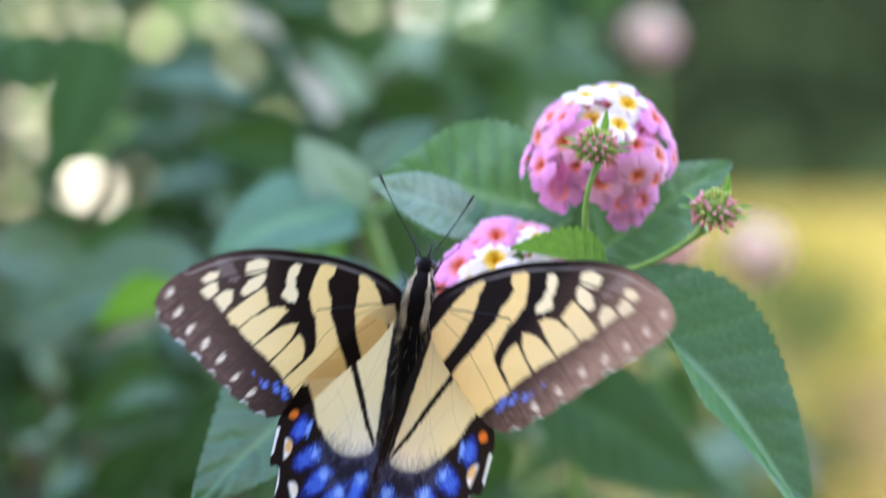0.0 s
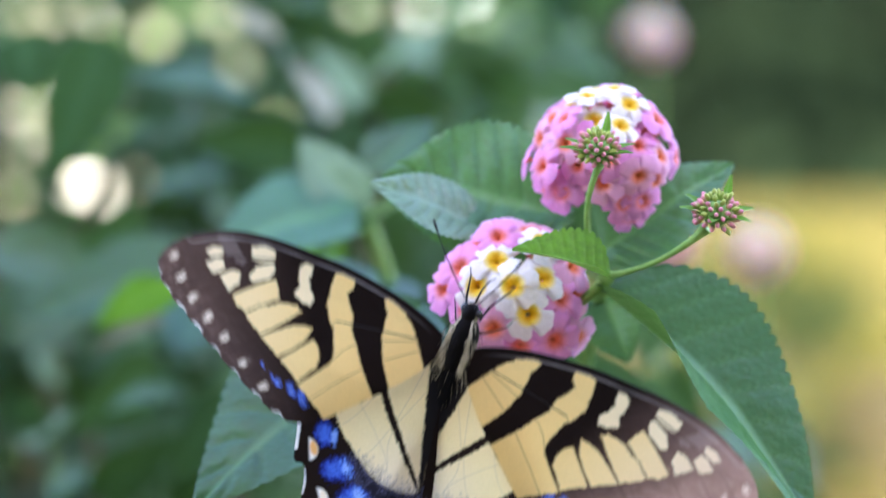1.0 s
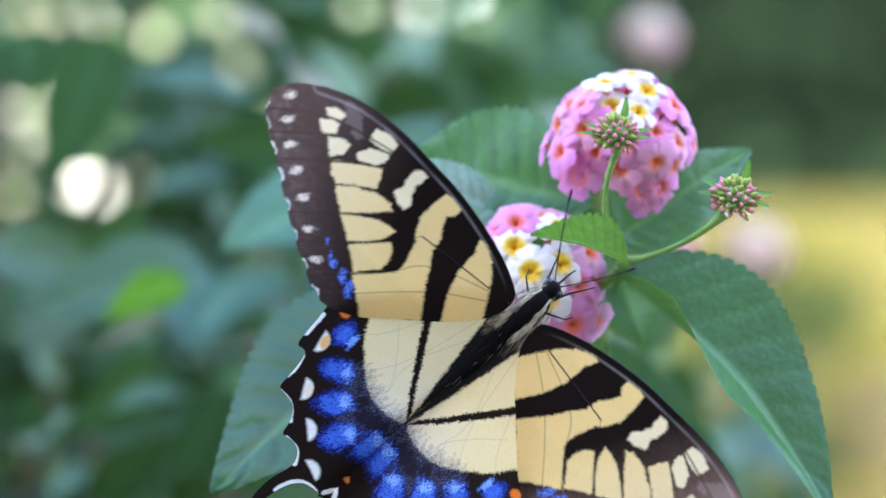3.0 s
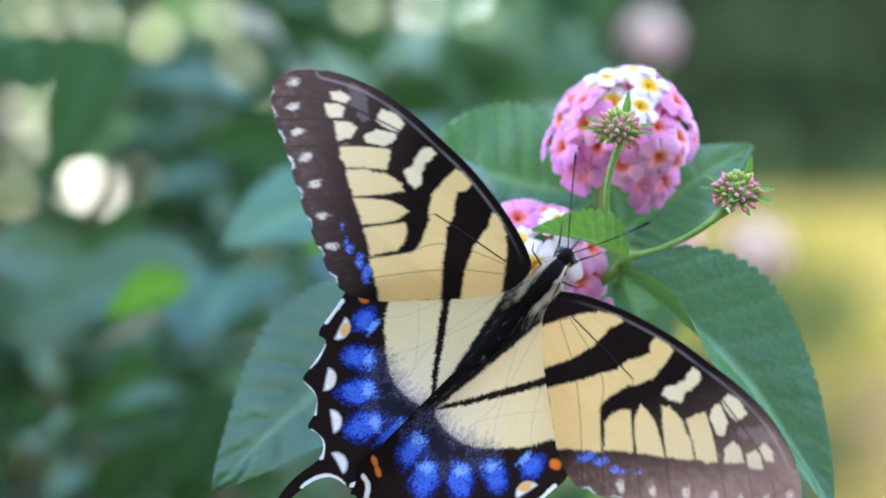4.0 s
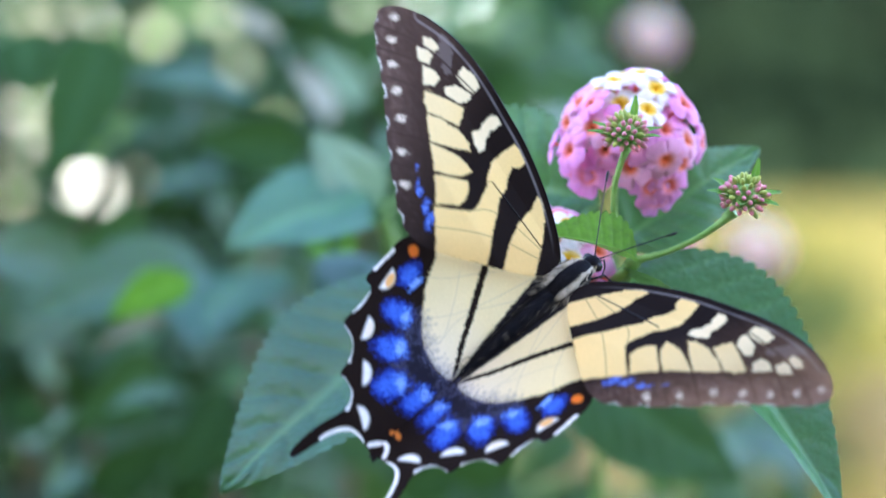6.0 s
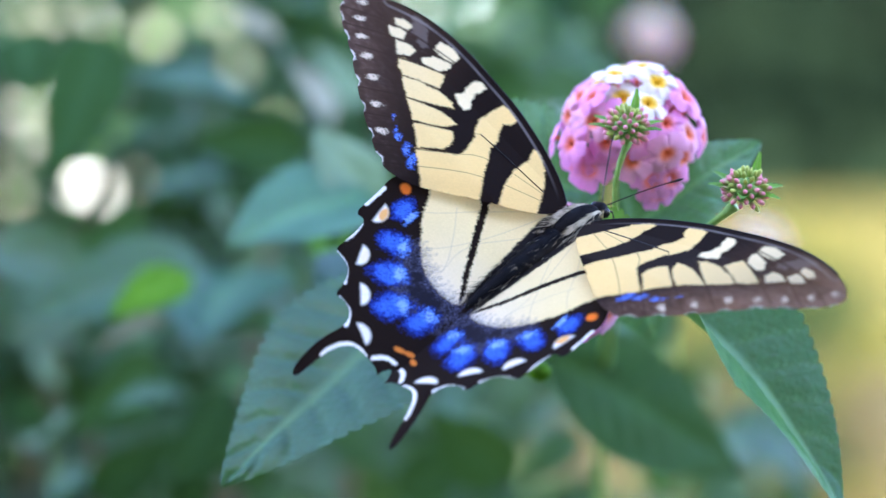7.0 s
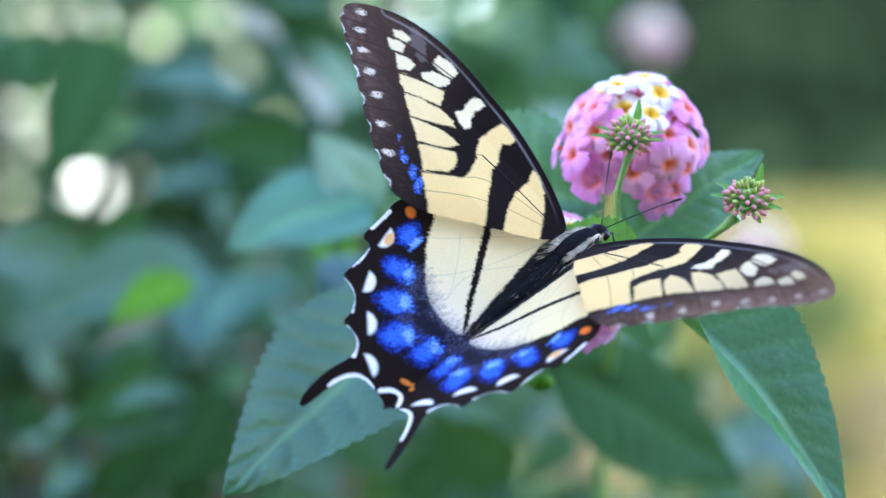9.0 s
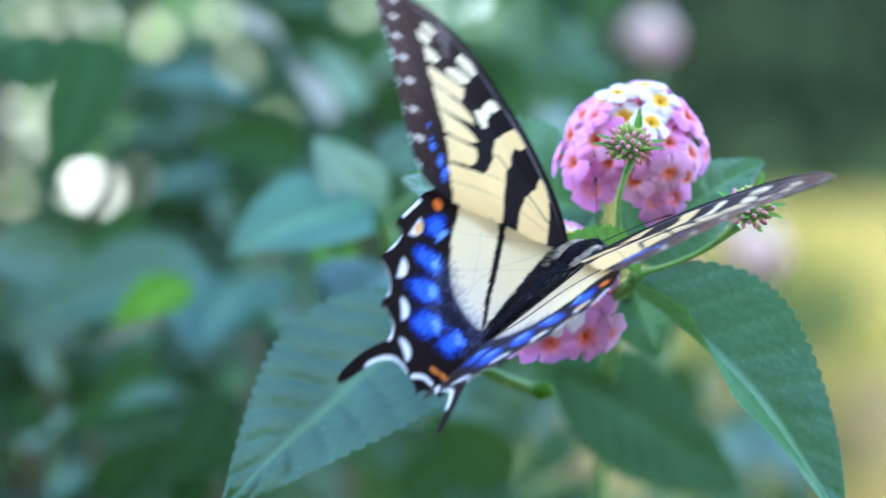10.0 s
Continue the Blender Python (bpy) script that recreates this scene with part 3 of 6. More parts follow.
def wing_mesh(name, edge, colours, camber, side, cell, seed, border_pale, notches=()):
    """A thin wing on a fine grid, cut along its edge, with its scales coloured point by point."""
    rng = np.random.default_rng(seed)
    outline = rounded(edge, 3)
    for n in notches:
        away = np.hypot(outline[:, 0] - n[0], outline[:, 1] - n[1])
        inward = np.array((24.0, -4.0)) - np.array(n)
        outline = outline + 0.6 * np.exp(-(away / 0.9) ** 2)[:, None] * inward / np.hypot(*inward)
    lo, hi = outline.min(0) - cell, outline.max(0) + cell
    us, vs = np.arange(lo[0], hi[0], cell), np.arange(lo[1], hi[1], cell)
    gu, gv = np.meshgrid(us, vs, indexing="ij")
    p = np.stack([gu.ravel(), gv.ravel()], 1)
    ins = inside(p, outline).reshape(gu.shape)
    cells = ins[:-1, :-1].astype(int) + ins[1:, :-1] + ins[1:, 1:] + ins[:-1, 1:] >= 2
    idx = np.arange(len(p)).reshape(gu.shape)
    i, j = np.nonzero(cells)
    quads = np.stack([idx[i, j], idx[i + 1, j], idx[i + 1, j + 1], idx[i, j + 1]], 1)
    used = np.unique(quads)
    back = np.full(len(p), -1)
    back[used] = np.arange(len(used))
    quads = back[quads]
    p = p[used]
    out = ~inside(p, outline)
    _, near = line_distance(p[out], outline, True)
    p[out] = near
    col = np.clip(colours(p, rng, border_pale), 0, 1)
    z = camber(p[:, 0], p[:, 1])
    verts = np.stack([side * p[:, 0], p[:, 1], z], 1) * 0.001
    if side < 0:
        quads = quads[:, ::-1]
    return mesh_of(name, verts.tolist(), quads.tolist(), M_WING, col)


def vein_mesh(name, veins, camber, side, radius):
    pieces = []
    for v in veins:
        q = rounded(v, 2, False)
        pieces.append(tube([(side * a * 0.001, b * 0.001, float(camber(a, b)) * 0.001 + 0.00004) for a, b in q], radius, 5))
    return mesh_of(name, *joined(pieces), M_BLACK)


def butterfly():
    top = thing("butterfly", "yellow swallowtail butterfly with black tiger stripes feeding on lantana", "butterfly")
    wings = {}
    # the starboard border is painted paler and thinner than the port one
    for side, word, border_pale in ((1, "starboard", 0.95), (-1, "port", 0.25)):
        fore = part("forewing", wing_mesh("forewing_" + word, FORE_EDGE, fore_colours, fore_camber, side, 0.17, 5, border_pale, F_FRINGE), top, "yellow forewing with black tiger stripes")
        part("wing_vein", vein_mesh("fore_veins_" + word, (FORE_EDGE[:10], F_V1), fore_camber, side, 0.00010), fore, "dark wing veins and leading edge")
        hind = part("hindwing", wing_mesh("hindwing_" + word, HIND_EDGE, hind_colours, hind_camber, side, 0.17, 6, border_pale), top, "cream hindwing with blue patches and a tail")
        wings[side] = (fore, hind)

    def striped(vs, lo, hi):
        out = []
        for v in vs:
            a = abs(v[0]) / 0.0032
            pale = 1.0 if lo < a < hi else 0.0
            out.append(tuple(np.array((0.006, 0.005, 0.005)) * (1 - pale) + np.array((0.55, 0.48, 0.27)) * pale))
        return np.array(out)

    v, f = lump((0, 0.0006, 0.0004), (0.0027, 0.0060, 0.0030), 18, 28, 0.03, 3)
    part("thorax", mesh_of("thorax", v, f, M_BODY, striped(v, 2.0, 3.0)), top, "stout shiny black thorax")
    stripe = {}
    for side in (1, -1):
        pts, rad = [], []
        for k in range(13):
            s = k / 12
            y = 0.0064 - 0.0094 * s
            x = 0.0009 + 0.0011 * min(1, s * 2.0) ** 0.8 - 0.0003 * s * s
            w = math.sqrt(max(0.02, 1 - ((y - 0.0006) / 0.0060) ** 2))
            z = 0.0004 + 0.0032 * w * math.sqrt(max(0.0, 1 - min(0.98, (x / (0.0027 * w)) ** 2)))
            pts.append((side * x, y, z))
            rad.append(0.00012 + 0.00012 * math.sin(s * math.pi))
        stripe[side] = pts
        v, f = tube(pts, rad, 9)
        part("thorax_stripe", mesh_of("thorax_stripe", v, f, M_HAIR), top, "cream line along the thorax")
    v, f = lump((0, 0.0066, 0.0002), (0.0016, 0.0020, 0.0016), 10, 16, 0.04, 4)
    part("head", mesh_of("head", v, f, M_BODY, striped(v, 0.45, 0.6)), top, "small black head with cream lines")
    # the abdomen tapers in faint rings
    prof = []
    n = 26
    for i in range(n + 1):
        s = i / n
        r = 0.0023 * (1 - s ** 1.3) ** 0.75 * (1 + 0.05 * math.sin(s * 8 * 2 * math.pi)) + 0.0003
        prof.append(((0, -0.004 - 0.0235 * s, -0.0002 - 0.0016 * s * s), r))
    v, f = tube([p for p, _ in prof], [r for _, r in prof], 20)
    part("abdomen", mesh_of("abdomen", v, f, M_BODY, np.array([(0.005, 0.005, 0.006) if abs(q[0]) < 0.0015 else (0.02, 0.018, 0.016) for q in v])), top, "slender black abdomen")
    for side in (1, -1):
        v, f = lump((side * 0.00130, 0.0072, 0.0002), (0.0007, 0.0009, 0.0010), 10, 14)
        part("eye", mesh_of("eye", v, f, M_EYE), top, "round shiny dark eye")
        a = bent((side * 0.0005, 0.0082, 0.0009), (0.0062, 0.0186, 0.0034) if side > 0 else (-0.0087, 0.0197, 0.0036), (side * 0.0006, 0.0007, 0.0006), 14)
        ant = part("antenna", mesh_of("antenna", *tube(a, 0.00011, 6), M_BLACK), top, "thin black antenna")
        d = (a[-1] - a[-2]).normalized()
        part("antenna_club", mesh_of("antenna_club", *tube([a[-1] - d * 0.0004, a[-1] + d * 0.0006, a[-1] + d * 0.0016, a[-1] + d * 0.0023], [0.00011, 0.00021, 0.00025, 0.0001], 8), M_BLACK), ant)
    for side in (1, -1):
        for k, (y, reach, fwd) in enumerate(((0.0052, 0.0038, 0.0042), (0.0028, 0.0050, 0.0010))):
            knee = Vector((side * reach * 0.6, y + fwd * 0.7, -0.0022))
            foot = Vector((side * reach, y + fwd * 1.25, -0.0062))
            part("leg", mesh_of("leg", *joined([tube([(side * 0.0012, y, -0.0018), knee], [0.00028, 0.0002], 6), tube([knee, foot, foot + Vector((side * 0.0006, 0.0012, -0.0003))], [0.00019, 0.00012, 0.00008], 6)]), M_BLACK), top, "thin black jointed leg")
    pb = [Vector((0, 0.0085, -0.0008)), Vector((0, 0.0105, -0.0022)), Vector((0, 0.0112, -0.005)), Vector((0, 0.0108, -0.0082))]
    part("proboscis", mesh_of("proboscis", *tube(pb, [0.0002, 0.00017, 0.00014, 0.0001], 6), M_BLACK), top, "slender dark feeding tube")

    def hairs(count, seed, zone, mat, name, label, thick=0.00003):
        rnd = random.Random(seed)
        pieces = []
        for _ in range(count):
            root, way, length = zone(rnd)
            side = way.cross(Vector((rnd.random() - 0.5, rnd.random() - 0.5, rnd.random() - 0.5))).normalized() * thick
            mid = root + way * length * 0.55 + Vector((0, -0.0002, 0))
            tip = root + way * length + Vector((0, -0.0006, -0.0001))
            pieces.append(([root + side, root - side, mid - side, mid + side, tip], [(0, 1, 2, 3), (3, 2, 4)]))
        tagged(part(name, mesh_of(name, *joined(pieces), mat, None, False), top, label), kind="stuff")

    def thorax_zone(r):
        a, y = r.uniform(0.1, math.pi - 0.1), r.uniform(-0.006, 0.0055)
        w = math.sqrt(max(0.05, 1 - (y / 0.0066) ** 2))
        n = Vector((math.cos(a), 0, math.sin(a)))
        return Vector((n.x * 0.0036 * w, y, 0.0004 + n.z * 0.003 * w)), (n + Vector((0, -1.1, 0))).normalized(), r.uniform(0.0008, 0.0018)

    def shoulder_zone(r):
        side, y = r.choice((-1, 1)), r.uniform(-0.0055, 0.003)
        a = r.uniform(0.15, 0.75)
        w = math.sqrt(max(0.05, 1 - (y / 0.0066) ** 2))
        n = Vector((side * math.cos(a), 0, math.sin(a)))
        return Vector((n.x * 0.0036 * w, y, 0.0004 + n.z * 0.003 * w)), (n * 0.7 + Vector((0, -1.2, 0))).normalized(), r.uniform(0.0012, 0.0024)

    def flank_zone(r):
        s = r.random()
        side = r.choice((-1, 1))
        return Vector((side * 0.0019 * (1 - 0.5 * s), -0.004 - 0.020 * s, 0.0004 - 0.001 * s)), Vector((side * r.uniform(0.15, 0.75), -1, r.uniform(0.0, 0.5))).normalized(), r.uniform(0.0012, 0.0034)

    def stripe_zone(r):
        side, k = r.choice((-1, 1)), r.random() ** 0.85 * 11.99
        a, b = Vector(stripe[side][int(k)]), Vector(stripe[side][int(k) + 1])
        q = a.lerp(b, k % 1.0) + Vector((r.gauss(0, 0.00020), 0, 0.00005))
        return q, Vector((side * r.uniform(-0.3, 0.7), -1, r.uniform(0.1, 0.6))).normalized(), r.uniform(0.0006, 0.0017)

    def coat_zone(r):
        s, a = r.random(), r.uniform(0.2, math.pi - 0.2)
        w = 0.0023 * (1 - s ** 1.3) ** 0.75
        n = Vector((math.cos(a), 0, math.sin(a)))
        return Vector((n.x * w, -0.003 - 0.022 * s, n.z * w - 0.0016 * s * s)), (n * 0.25 + Vector((0, -1, 0))).normalized(), r.uniform(0.001, 0.0025)

    hairs(950, 15, stripe_zone, M_HAIR, "stripe_hair", "cream hair of the thorax lines", 0.00006)
    hairs(420, 16, coat_zone, M_HAIR_DARK, "coat_hair", "silky dark hair on the abdomen")
    hairs(45, 17, coat_zone, M_HAIR, "coat_hair", "a few pale hairs on the abdomen", 0.00002)
    hairs(260, 11, thorax_zone, M_HAIR_DARK, "dark_fur", "dark body hair")
    hairs(260, 12, shoulder_zone, M_HAIR, "pale_fur", "pale body hair")
    hairs(620, 13, flank_zone, M_HAIR_DARK, "flank_hair", "dark hair along the abdomen")
    hairs(90, 14, flank_zone, M_HAIR, "flank_hair", "pale hair along the abdomen")
    return top, wings


fly, fly_wings = butterfly()


# ---- lantana flowers and buds ----
def floret_mesh(name, petal, rim, eye, ring, size, lobes, seed, wide_eye=0.22):
    """One small trumpet flower with rounded lobes, facing +z."""
    rnd = random.Random(seed)
    n, rings = 40, 7
    ph = [rnd.uniform(-0.12, 0.12) for _ in range(lobes)]
    grow = [rnd.uniform(0.85, 1.12) for _ in range(lobes)]
    lift = [rnd.uniform(-0.10, 0.16) for _ in range(lobes)]
    verts, tint, faces = [], [], []
    for i in range(rings):
        s = i / (rings - 1)
        for k in range(n):
            a = 2 * math.pi * k / n
            t = a / (2 * math.pi) * lobes
            b = int(t) % lobes
            local = abs((t % 1.0) - 0.5) * 2
            notch = (1 - local ** 4) ** 0.5
            reach = size * (0.60 + 0.40 * notch * grow[b])
            r = size * 0.10 + (reach - size * 0.10) * s
            if i == rings - 1:
                r *= 1 + 0.035 * math.sin(a * 11 + seed)
            z = size * (0.22 * math.sin(min(1, s * 1.8) * 1.57) - 0.30 * s * s + lift[b] * s * notch) + size * 0.05 * math.sin(a * lobes + 1) * s
            verts.append((r * math.cos(a + ph[b] * s), r * math.sin(a + ph[b] * s), z))
            f = r / size
            if f < wide_eye:
                c = np.array(eye)
            elif f < wide_eye + 0.16:
                w = (f - wide_eye) / 0.16
                c = np.array(eye) * (1 - w) + np.array(ring) * w
            elif f < wide_eye + 0.28:
                w = (f - wide_eye - 0.16) / 0.12
                c = np.array(ring) * (1 - w) + np.array(petal) * w
            else:
                c = np.array(petal) * (1 - s * 0.5) + np.array(rim) * s * 0.5
            tint.append(c * rnd.uniform(0.95, 1.04))
    for i in range(rings - 1):
        for k in range(n):
            a, b = i * n + k, i * n + (k + 1) % n
            faces.append((a, b, b + n, a + n))
    # throat and tube
    base = len(verts)
    for z, r in ((-size * 0.15, 0.09), (-size * 1.9, 0.08)):
        for k in range(n):
            a = 2 * math.pi * k / n
            verts.append((r * size * math.cos(a), r * size * math.sin(a), z))
            tint.append(np.array(eye) * 0.8 if z > -size else np.array(petal) * 0.8)
    for k in range(n):
        a, b = k, (k + 1) % n
        faces.append((base + a, base + b, b, a))
        faces.append((base + n + a, base + n + b, base + b, base + a))
    return mesh_of(name, verts, faces, M_PETAL, np.clip(np.array(tint), 0, 1))


PINK_SET = [floret_mesh("pink_floret", (0.89, 0.36, 0.62), (0.77, 0.28, 0.70), (0.86, 0.17, 0.07), (0.88, 0.26, 0.33), 0.0042, 4 + (k % 2), 40 + k, 0.17) for k in range(4)]
PALE_PINK_SET = [floret_mesh("pale_pink_floret", (0.90, 0.45, 0.62), (0.86, 0.40, 0.67), (0.88, 0.19, 0.05), (0.90, 0.34, 0.34), 0.0042, 4 + (k % 2), 60 + k, 0.19) for k in range(3)]
WHITE_SET = [floret_mesh("white_floret", (0.88, 0.84, 0.80), (0.88, 0.82, 0.82), (0.90, 0.50, 0.01), (0.90, 0.66, 0.05), 0.0040, 5 - (k % 2), 80 + k) for k in range(3)]


def facing(p, way, spin):
    z = Vector(way).normalized()
    x = z.orthogonal().normalized()
    y = z.cross(x)
    return Matrix.Translation(p) @ Matrix((x, y, z)).transposed().to_4x4() @ pose(0, 0, 0, 0, 0, spin)


def flower_head(parent, centre, axis, radius, count, white_to, spread, seed, label, faded=0.35, hanging=(), grown=1.0, flat=0.0, loose=0.28):
    """A dome of florets round a short core: young white ones about the axis, older pink ones outside."""
    rnd = random.Random(seed)
    axis = Vector(axis).normalized()
    v, f = lump((0, 0, 0), (radius * 0.55, radius * 0.55, radius * 0.55), 8, 12, 0.06, seed)
    head = part("flower_head", mesh_of("flower_core", v, f, M_CORE), parent, label, Matrix.Translation(centre))
    side = axis.orthogonal().normalized()
    other = axis.cross(side)
    for i in range(count):
        th = math.acos(1 - (1 - math.cos(radians(spread))) * (i + 0.5) / count)
        ph = i * 2.39996 + rnd.uniform(-0.12, 0.12)
        d = axis * math.cos(th) + (side * math.cos(ph) + other * math.sin(ph)) * math.sin(th)
        th_d = math.degrees(th)
        if th_d < white_to:
            pick = WHITE_SET
        else:
            pick = PALE_PINK_SET if rnd.random() < faded else PINK_SET
        r = radius * (1 + 0.09 * math.sin(3 * ph + seed) * math.sin(th) + 0.07 * math.sin(5 * ph) * math.sin(th)) * (rnd.uniform(0.92, 1.09) + 0.16 * max(0, th_d - 75) / 40 * rnd.random())
        tilt = (d * (1 - flat) + axis * flat + Vector((rnd.uniform(-1, 1), rnd.uniform(-1, 1), rnd.uniform(-1, 1))) * loose).normalized()
        part("floret", rnd.choice(pick), head, "", facing(d * r, tilt, rnd.uniform(0, 360)) @ Matrix.Scale(grown * rnd.uniform(0.92, 1.08), 4))
    for way in hanging:
        d = Vector(way)
        part("floret", rnd.choice(PINK_SET), head, "", facing(d * radius, d + Vector((0, -0.6, 0.3)), rnd.uniform(0, 360)))
    return head


def bud_mesh(seed, green):
    v, f = lump((0, 0, 0), (0.00046, 0.00088, 0.00046), 7, 8, 0.05, seed)
    tip = (0.80, 0.27, 0.36) if not green else (0.44, 0.52, 0.12)
    t = [np.array((0.34, 0.46, 0.10)) * (1 - w) + np.array(tip) * w for w in (min(1, max(0, (q[1] + 0.0004) / 0.0009)) for q in v)]
    return mesh_of("bud", v, f, M_BUD, np.array(t))


BUDS = [bud_mesh(3, False), bud_mesh(4, False), bud_mesh(5, True)]
BRACT = leaf_mesh("bract", 0.0062, 0.0011, M_LEAF_YOUNG, 10, 3, 0, 0.3, 0.4, 0.0, 9)


def bud_cluster(parent, centre, axis, radius, seed):
    rnd = random.Random(seed)
    axis = Vector(axis).normalized()
    v, f = lump((0, 0, 0), (radius * 0.6,) * 3, 8, 10, 0.05, seed)
    head = part("bud_head", mesh_of("bud_core", v, f, M_STEM), parent, "cluster of closed pink and green buds", Matrix.Translation(centre))
    side = axis.orthogonal().normalized()
    other = axis.cross(side)
    for i in range(72):
        th = math.acos(1 - 1.55 * (i + 0.5) / 72)
        ph = i * 2.39996
        d = axis * math.cos(th) + (side * math.cos(ph) + other * math.sin(ph)) * math.sin(th)
        me = BUDS[2] if math.degrees(th) < 26 + 16 * rnd.random() or rnd.random() < 0.08 else BUDS[i % 2]
        m = facing(d * radius * rnd.uniform(0.80, 1.0), d, 0) @ pose(0, 0, 0, 90, 0, 0)
        part("bud", me, head, "", m)
    up = axis + side * 0.25
    m, _ = stand(axis * radius * 0.5 + side * radius * 0.3, axis * radius * 0.5 + side * radius * 0.3 + up, Vector((0.3, -1, 0)))
    part("bract", BRACT, head, "narrow green bract", m @ Matrix.Diagonal((0.55, 0.8, 0.8, 1)))
    for k in range(6):
        ph = k * 1.05 + seed
        d = (side * math.cos(ph) + other * math.sin(ph)) * 0.95 + axis * 0.45
        root = -axis * radius * 0.4 + d * radius * 0.35
        m, _ = stand(root, root + d, axis)
        part("bract", BRACT, head, "narrow green bract", m)
    return head


# ---- the flowering shoot: stems, leaves, two open heads and two heads in bud; its origin is the leaf node ----
def local(p):
    return Vector(p) - NODE


NODE = Vector((0.03103, 0.59989, 0.98846))


def flowering_shoot():
    top = thing("lantana_shoot", "lantana shoot with pink and white flower heads and toothed green leaves", "flowering plant", Matrix.Translation(NODE))

    def stem(pts, r, label="", name="stem"):
        return part(name, mesh_of("stem", *tube(pts, r, 10), M_STEM), top, label)

    stem(bent(local((0.03103, 0.59989, 0.98846)), local((0.03439, 0.79855, 0.90160)), (0.0, 0.055, 0.012), 14), 0.0014, "square green main stem")
    stem(bent(local((0.02977, 0.60291, 0.98941)), local((0.03063, 0.61221, 1.00878)), (-0.0022, 0.001, 0), 10), 0.00055, "thin green flower stalk")
    stem(bent(local((0.02927, 0.59892, 0.98989)), local((0.02945, 0.59271, 1.00850)), (-0.0022, -0.001, 0), 10), [0.0007, 0.0006, 0.0005, 0.0005, 0.0005, 0.0005, 0.0005, 0.0005, 0.00055, 0.0006, 0.0009], "thin green bud stalk")
    stem(bent(local((0.03184, 0.59990, 0.98866)), local((0.04811, 0.59203, 0.99716)), (0.0008, 0, -0.0011), 10), [0.0008, 0.0006, 0.0005, 0.0005, 0.0005, 0.0005, 0.00055, 0.0006, 0.00065, 0.0008, 0.0012], "curved green bud stalk")
    stem(bent(local((0.02992, 0.60187, 0.98711)), local((0.01488, 0.60683, 0.98445)), (0, 0.003, -0.004), 10), 0.0009, "thin green flower stalk")
    stem(bent(local((0.00064, 0.63464, 0.97201)), local((0.01603, 0.63154, 0.96556)), (0, 0, -0.0012), 10), 0.0011, "thin green side stalk")
    v, f = lump((0, 0, 0), (0.0022, 0.0022, 0.0019), 8, 10, 0.1, 8)
    part("side_bud", mesh_of("side_bud", v, f, M_LIME), top, "small yellow-green side bud", Matrix.Translation(local((0.01492, 0.62954, 0.96588))))

    flower_head(top, local((0.03063, 0.61225, 1.01035)), (0.06, -0.46, 0.88), 0.0116, 37, 40, 97, 25, "rounded lantana head, white florets above pink ones", grown=0.96, flat=0.15, loose=0.24, hanging=((0.42, -0.45, -0.92), (0.60, -0.50, -0.72), (0.30, -0.60, -0.76), (-0.80, -0.40, -0.50), (-0.62, -0.50, -0.58)))
    flower_head(top, local((0.01506, 0.60584, 0.98529)), (0.06, -0.93, 0.30), 0.0112, 24, 46, 104, 23, "lantana head with white florets ringed by pink ones", 0.3, grown=1.16, flat=0.45, loose=0.16)
    bud_cluster(top, local((0.02893, 0.59024, 1.01064)), (0.05, -0.25, 0.97), 0.0040, 31)
    bud_cluster(top, local((0.04965, 0.58907, 0.99975)), (0.15, -0.35, 0.93), 0.0040, 32)

    def leaf(base, tip, face, half, mat, label, seed, **kw):
        m, n = stand(local(base), local(tip), face)
        return part("leaf", leaf_mesh("lantana_leaf", n, half, mat, seed=seed, **kw), top, label, m)

    leaf((0.0262, 0.6220, 0.9989), (-0.0098, 0.6220, 1.0067), (0.05, -0.80, 0.58), 0.0150, M_LEAF_LIT, "broad wrinkled green leaf behind the flowers", 1, tooth_size=0.09, wrinkle=0.0006, curl=0.16, fold=0.22, bend=0.1, round_base=1.0, steps=110, teeth=20)
    # extra leaf: its pale colour gives the broad leaf's tip a sky sheen
    leaf((0.0105, 0.6180, 0.9966), (-0.0111, 0.6120, 1.0057), (-0.15, -0.66, 0.74), 0.0072, M_LEAF_SHEEN, "added pale leaf that imitates sky sheen on the broad one", 8, curl=0.06, fold=0.12, wrinkle=0.00035, steps=90, teeth=18, round_base=0.9)
    leaf((0.02938, 0.61594, 0.99146), (0.05488, 0.61923, 1.00950), (-0.1, -0.75, 0.6), 0.0098, M_LEAF_LIT, "pointed green leaf behind the flowers", 2, curl=0.12, fold=0.2, wrinkle=0.0003, steps=80, teeth=18)
    leaf((0.0313, 0.5940, 0.9886), (0.0146, 0.5880, 0.9945), (0.15, -0.60, 0.78), 0.0045, M_LEAF_YOUNG, "small bright young leaf", 3, curl=0.22, fold=0.85, steps=78, teeth=13, tooth_size=0.12, wrinkle=0.00014)
    leaf((0.02890, 0.60587, 0.98712), (0.06906, 0.59520, 0.94421), (0.62, -0.58, 0.64), 0.0124, M_LEAF_FOLD, "long toothed green leaf hanging down, one half folded under", 4, curl=0.10, fold=0.8, fold_far=(0.85, 0.32), under=0.5, steps=156, tooth_size=0.065, teeth=26, round_base=0.68, bow=-0.088, wrinkle=0.00022)
    leaf((-0.00203, 0.63581, 0.98318), (-0.04306, 0.60127, 0.94860), (-0.32, -0.80, 0.48), 0.0175, M_LEAF, "broad toothed green leaf hanging down", 5, tooth_size=0.09, wrinkle=0.0005, curl=0.10, fold=0.12, steps=150, teeth=24)
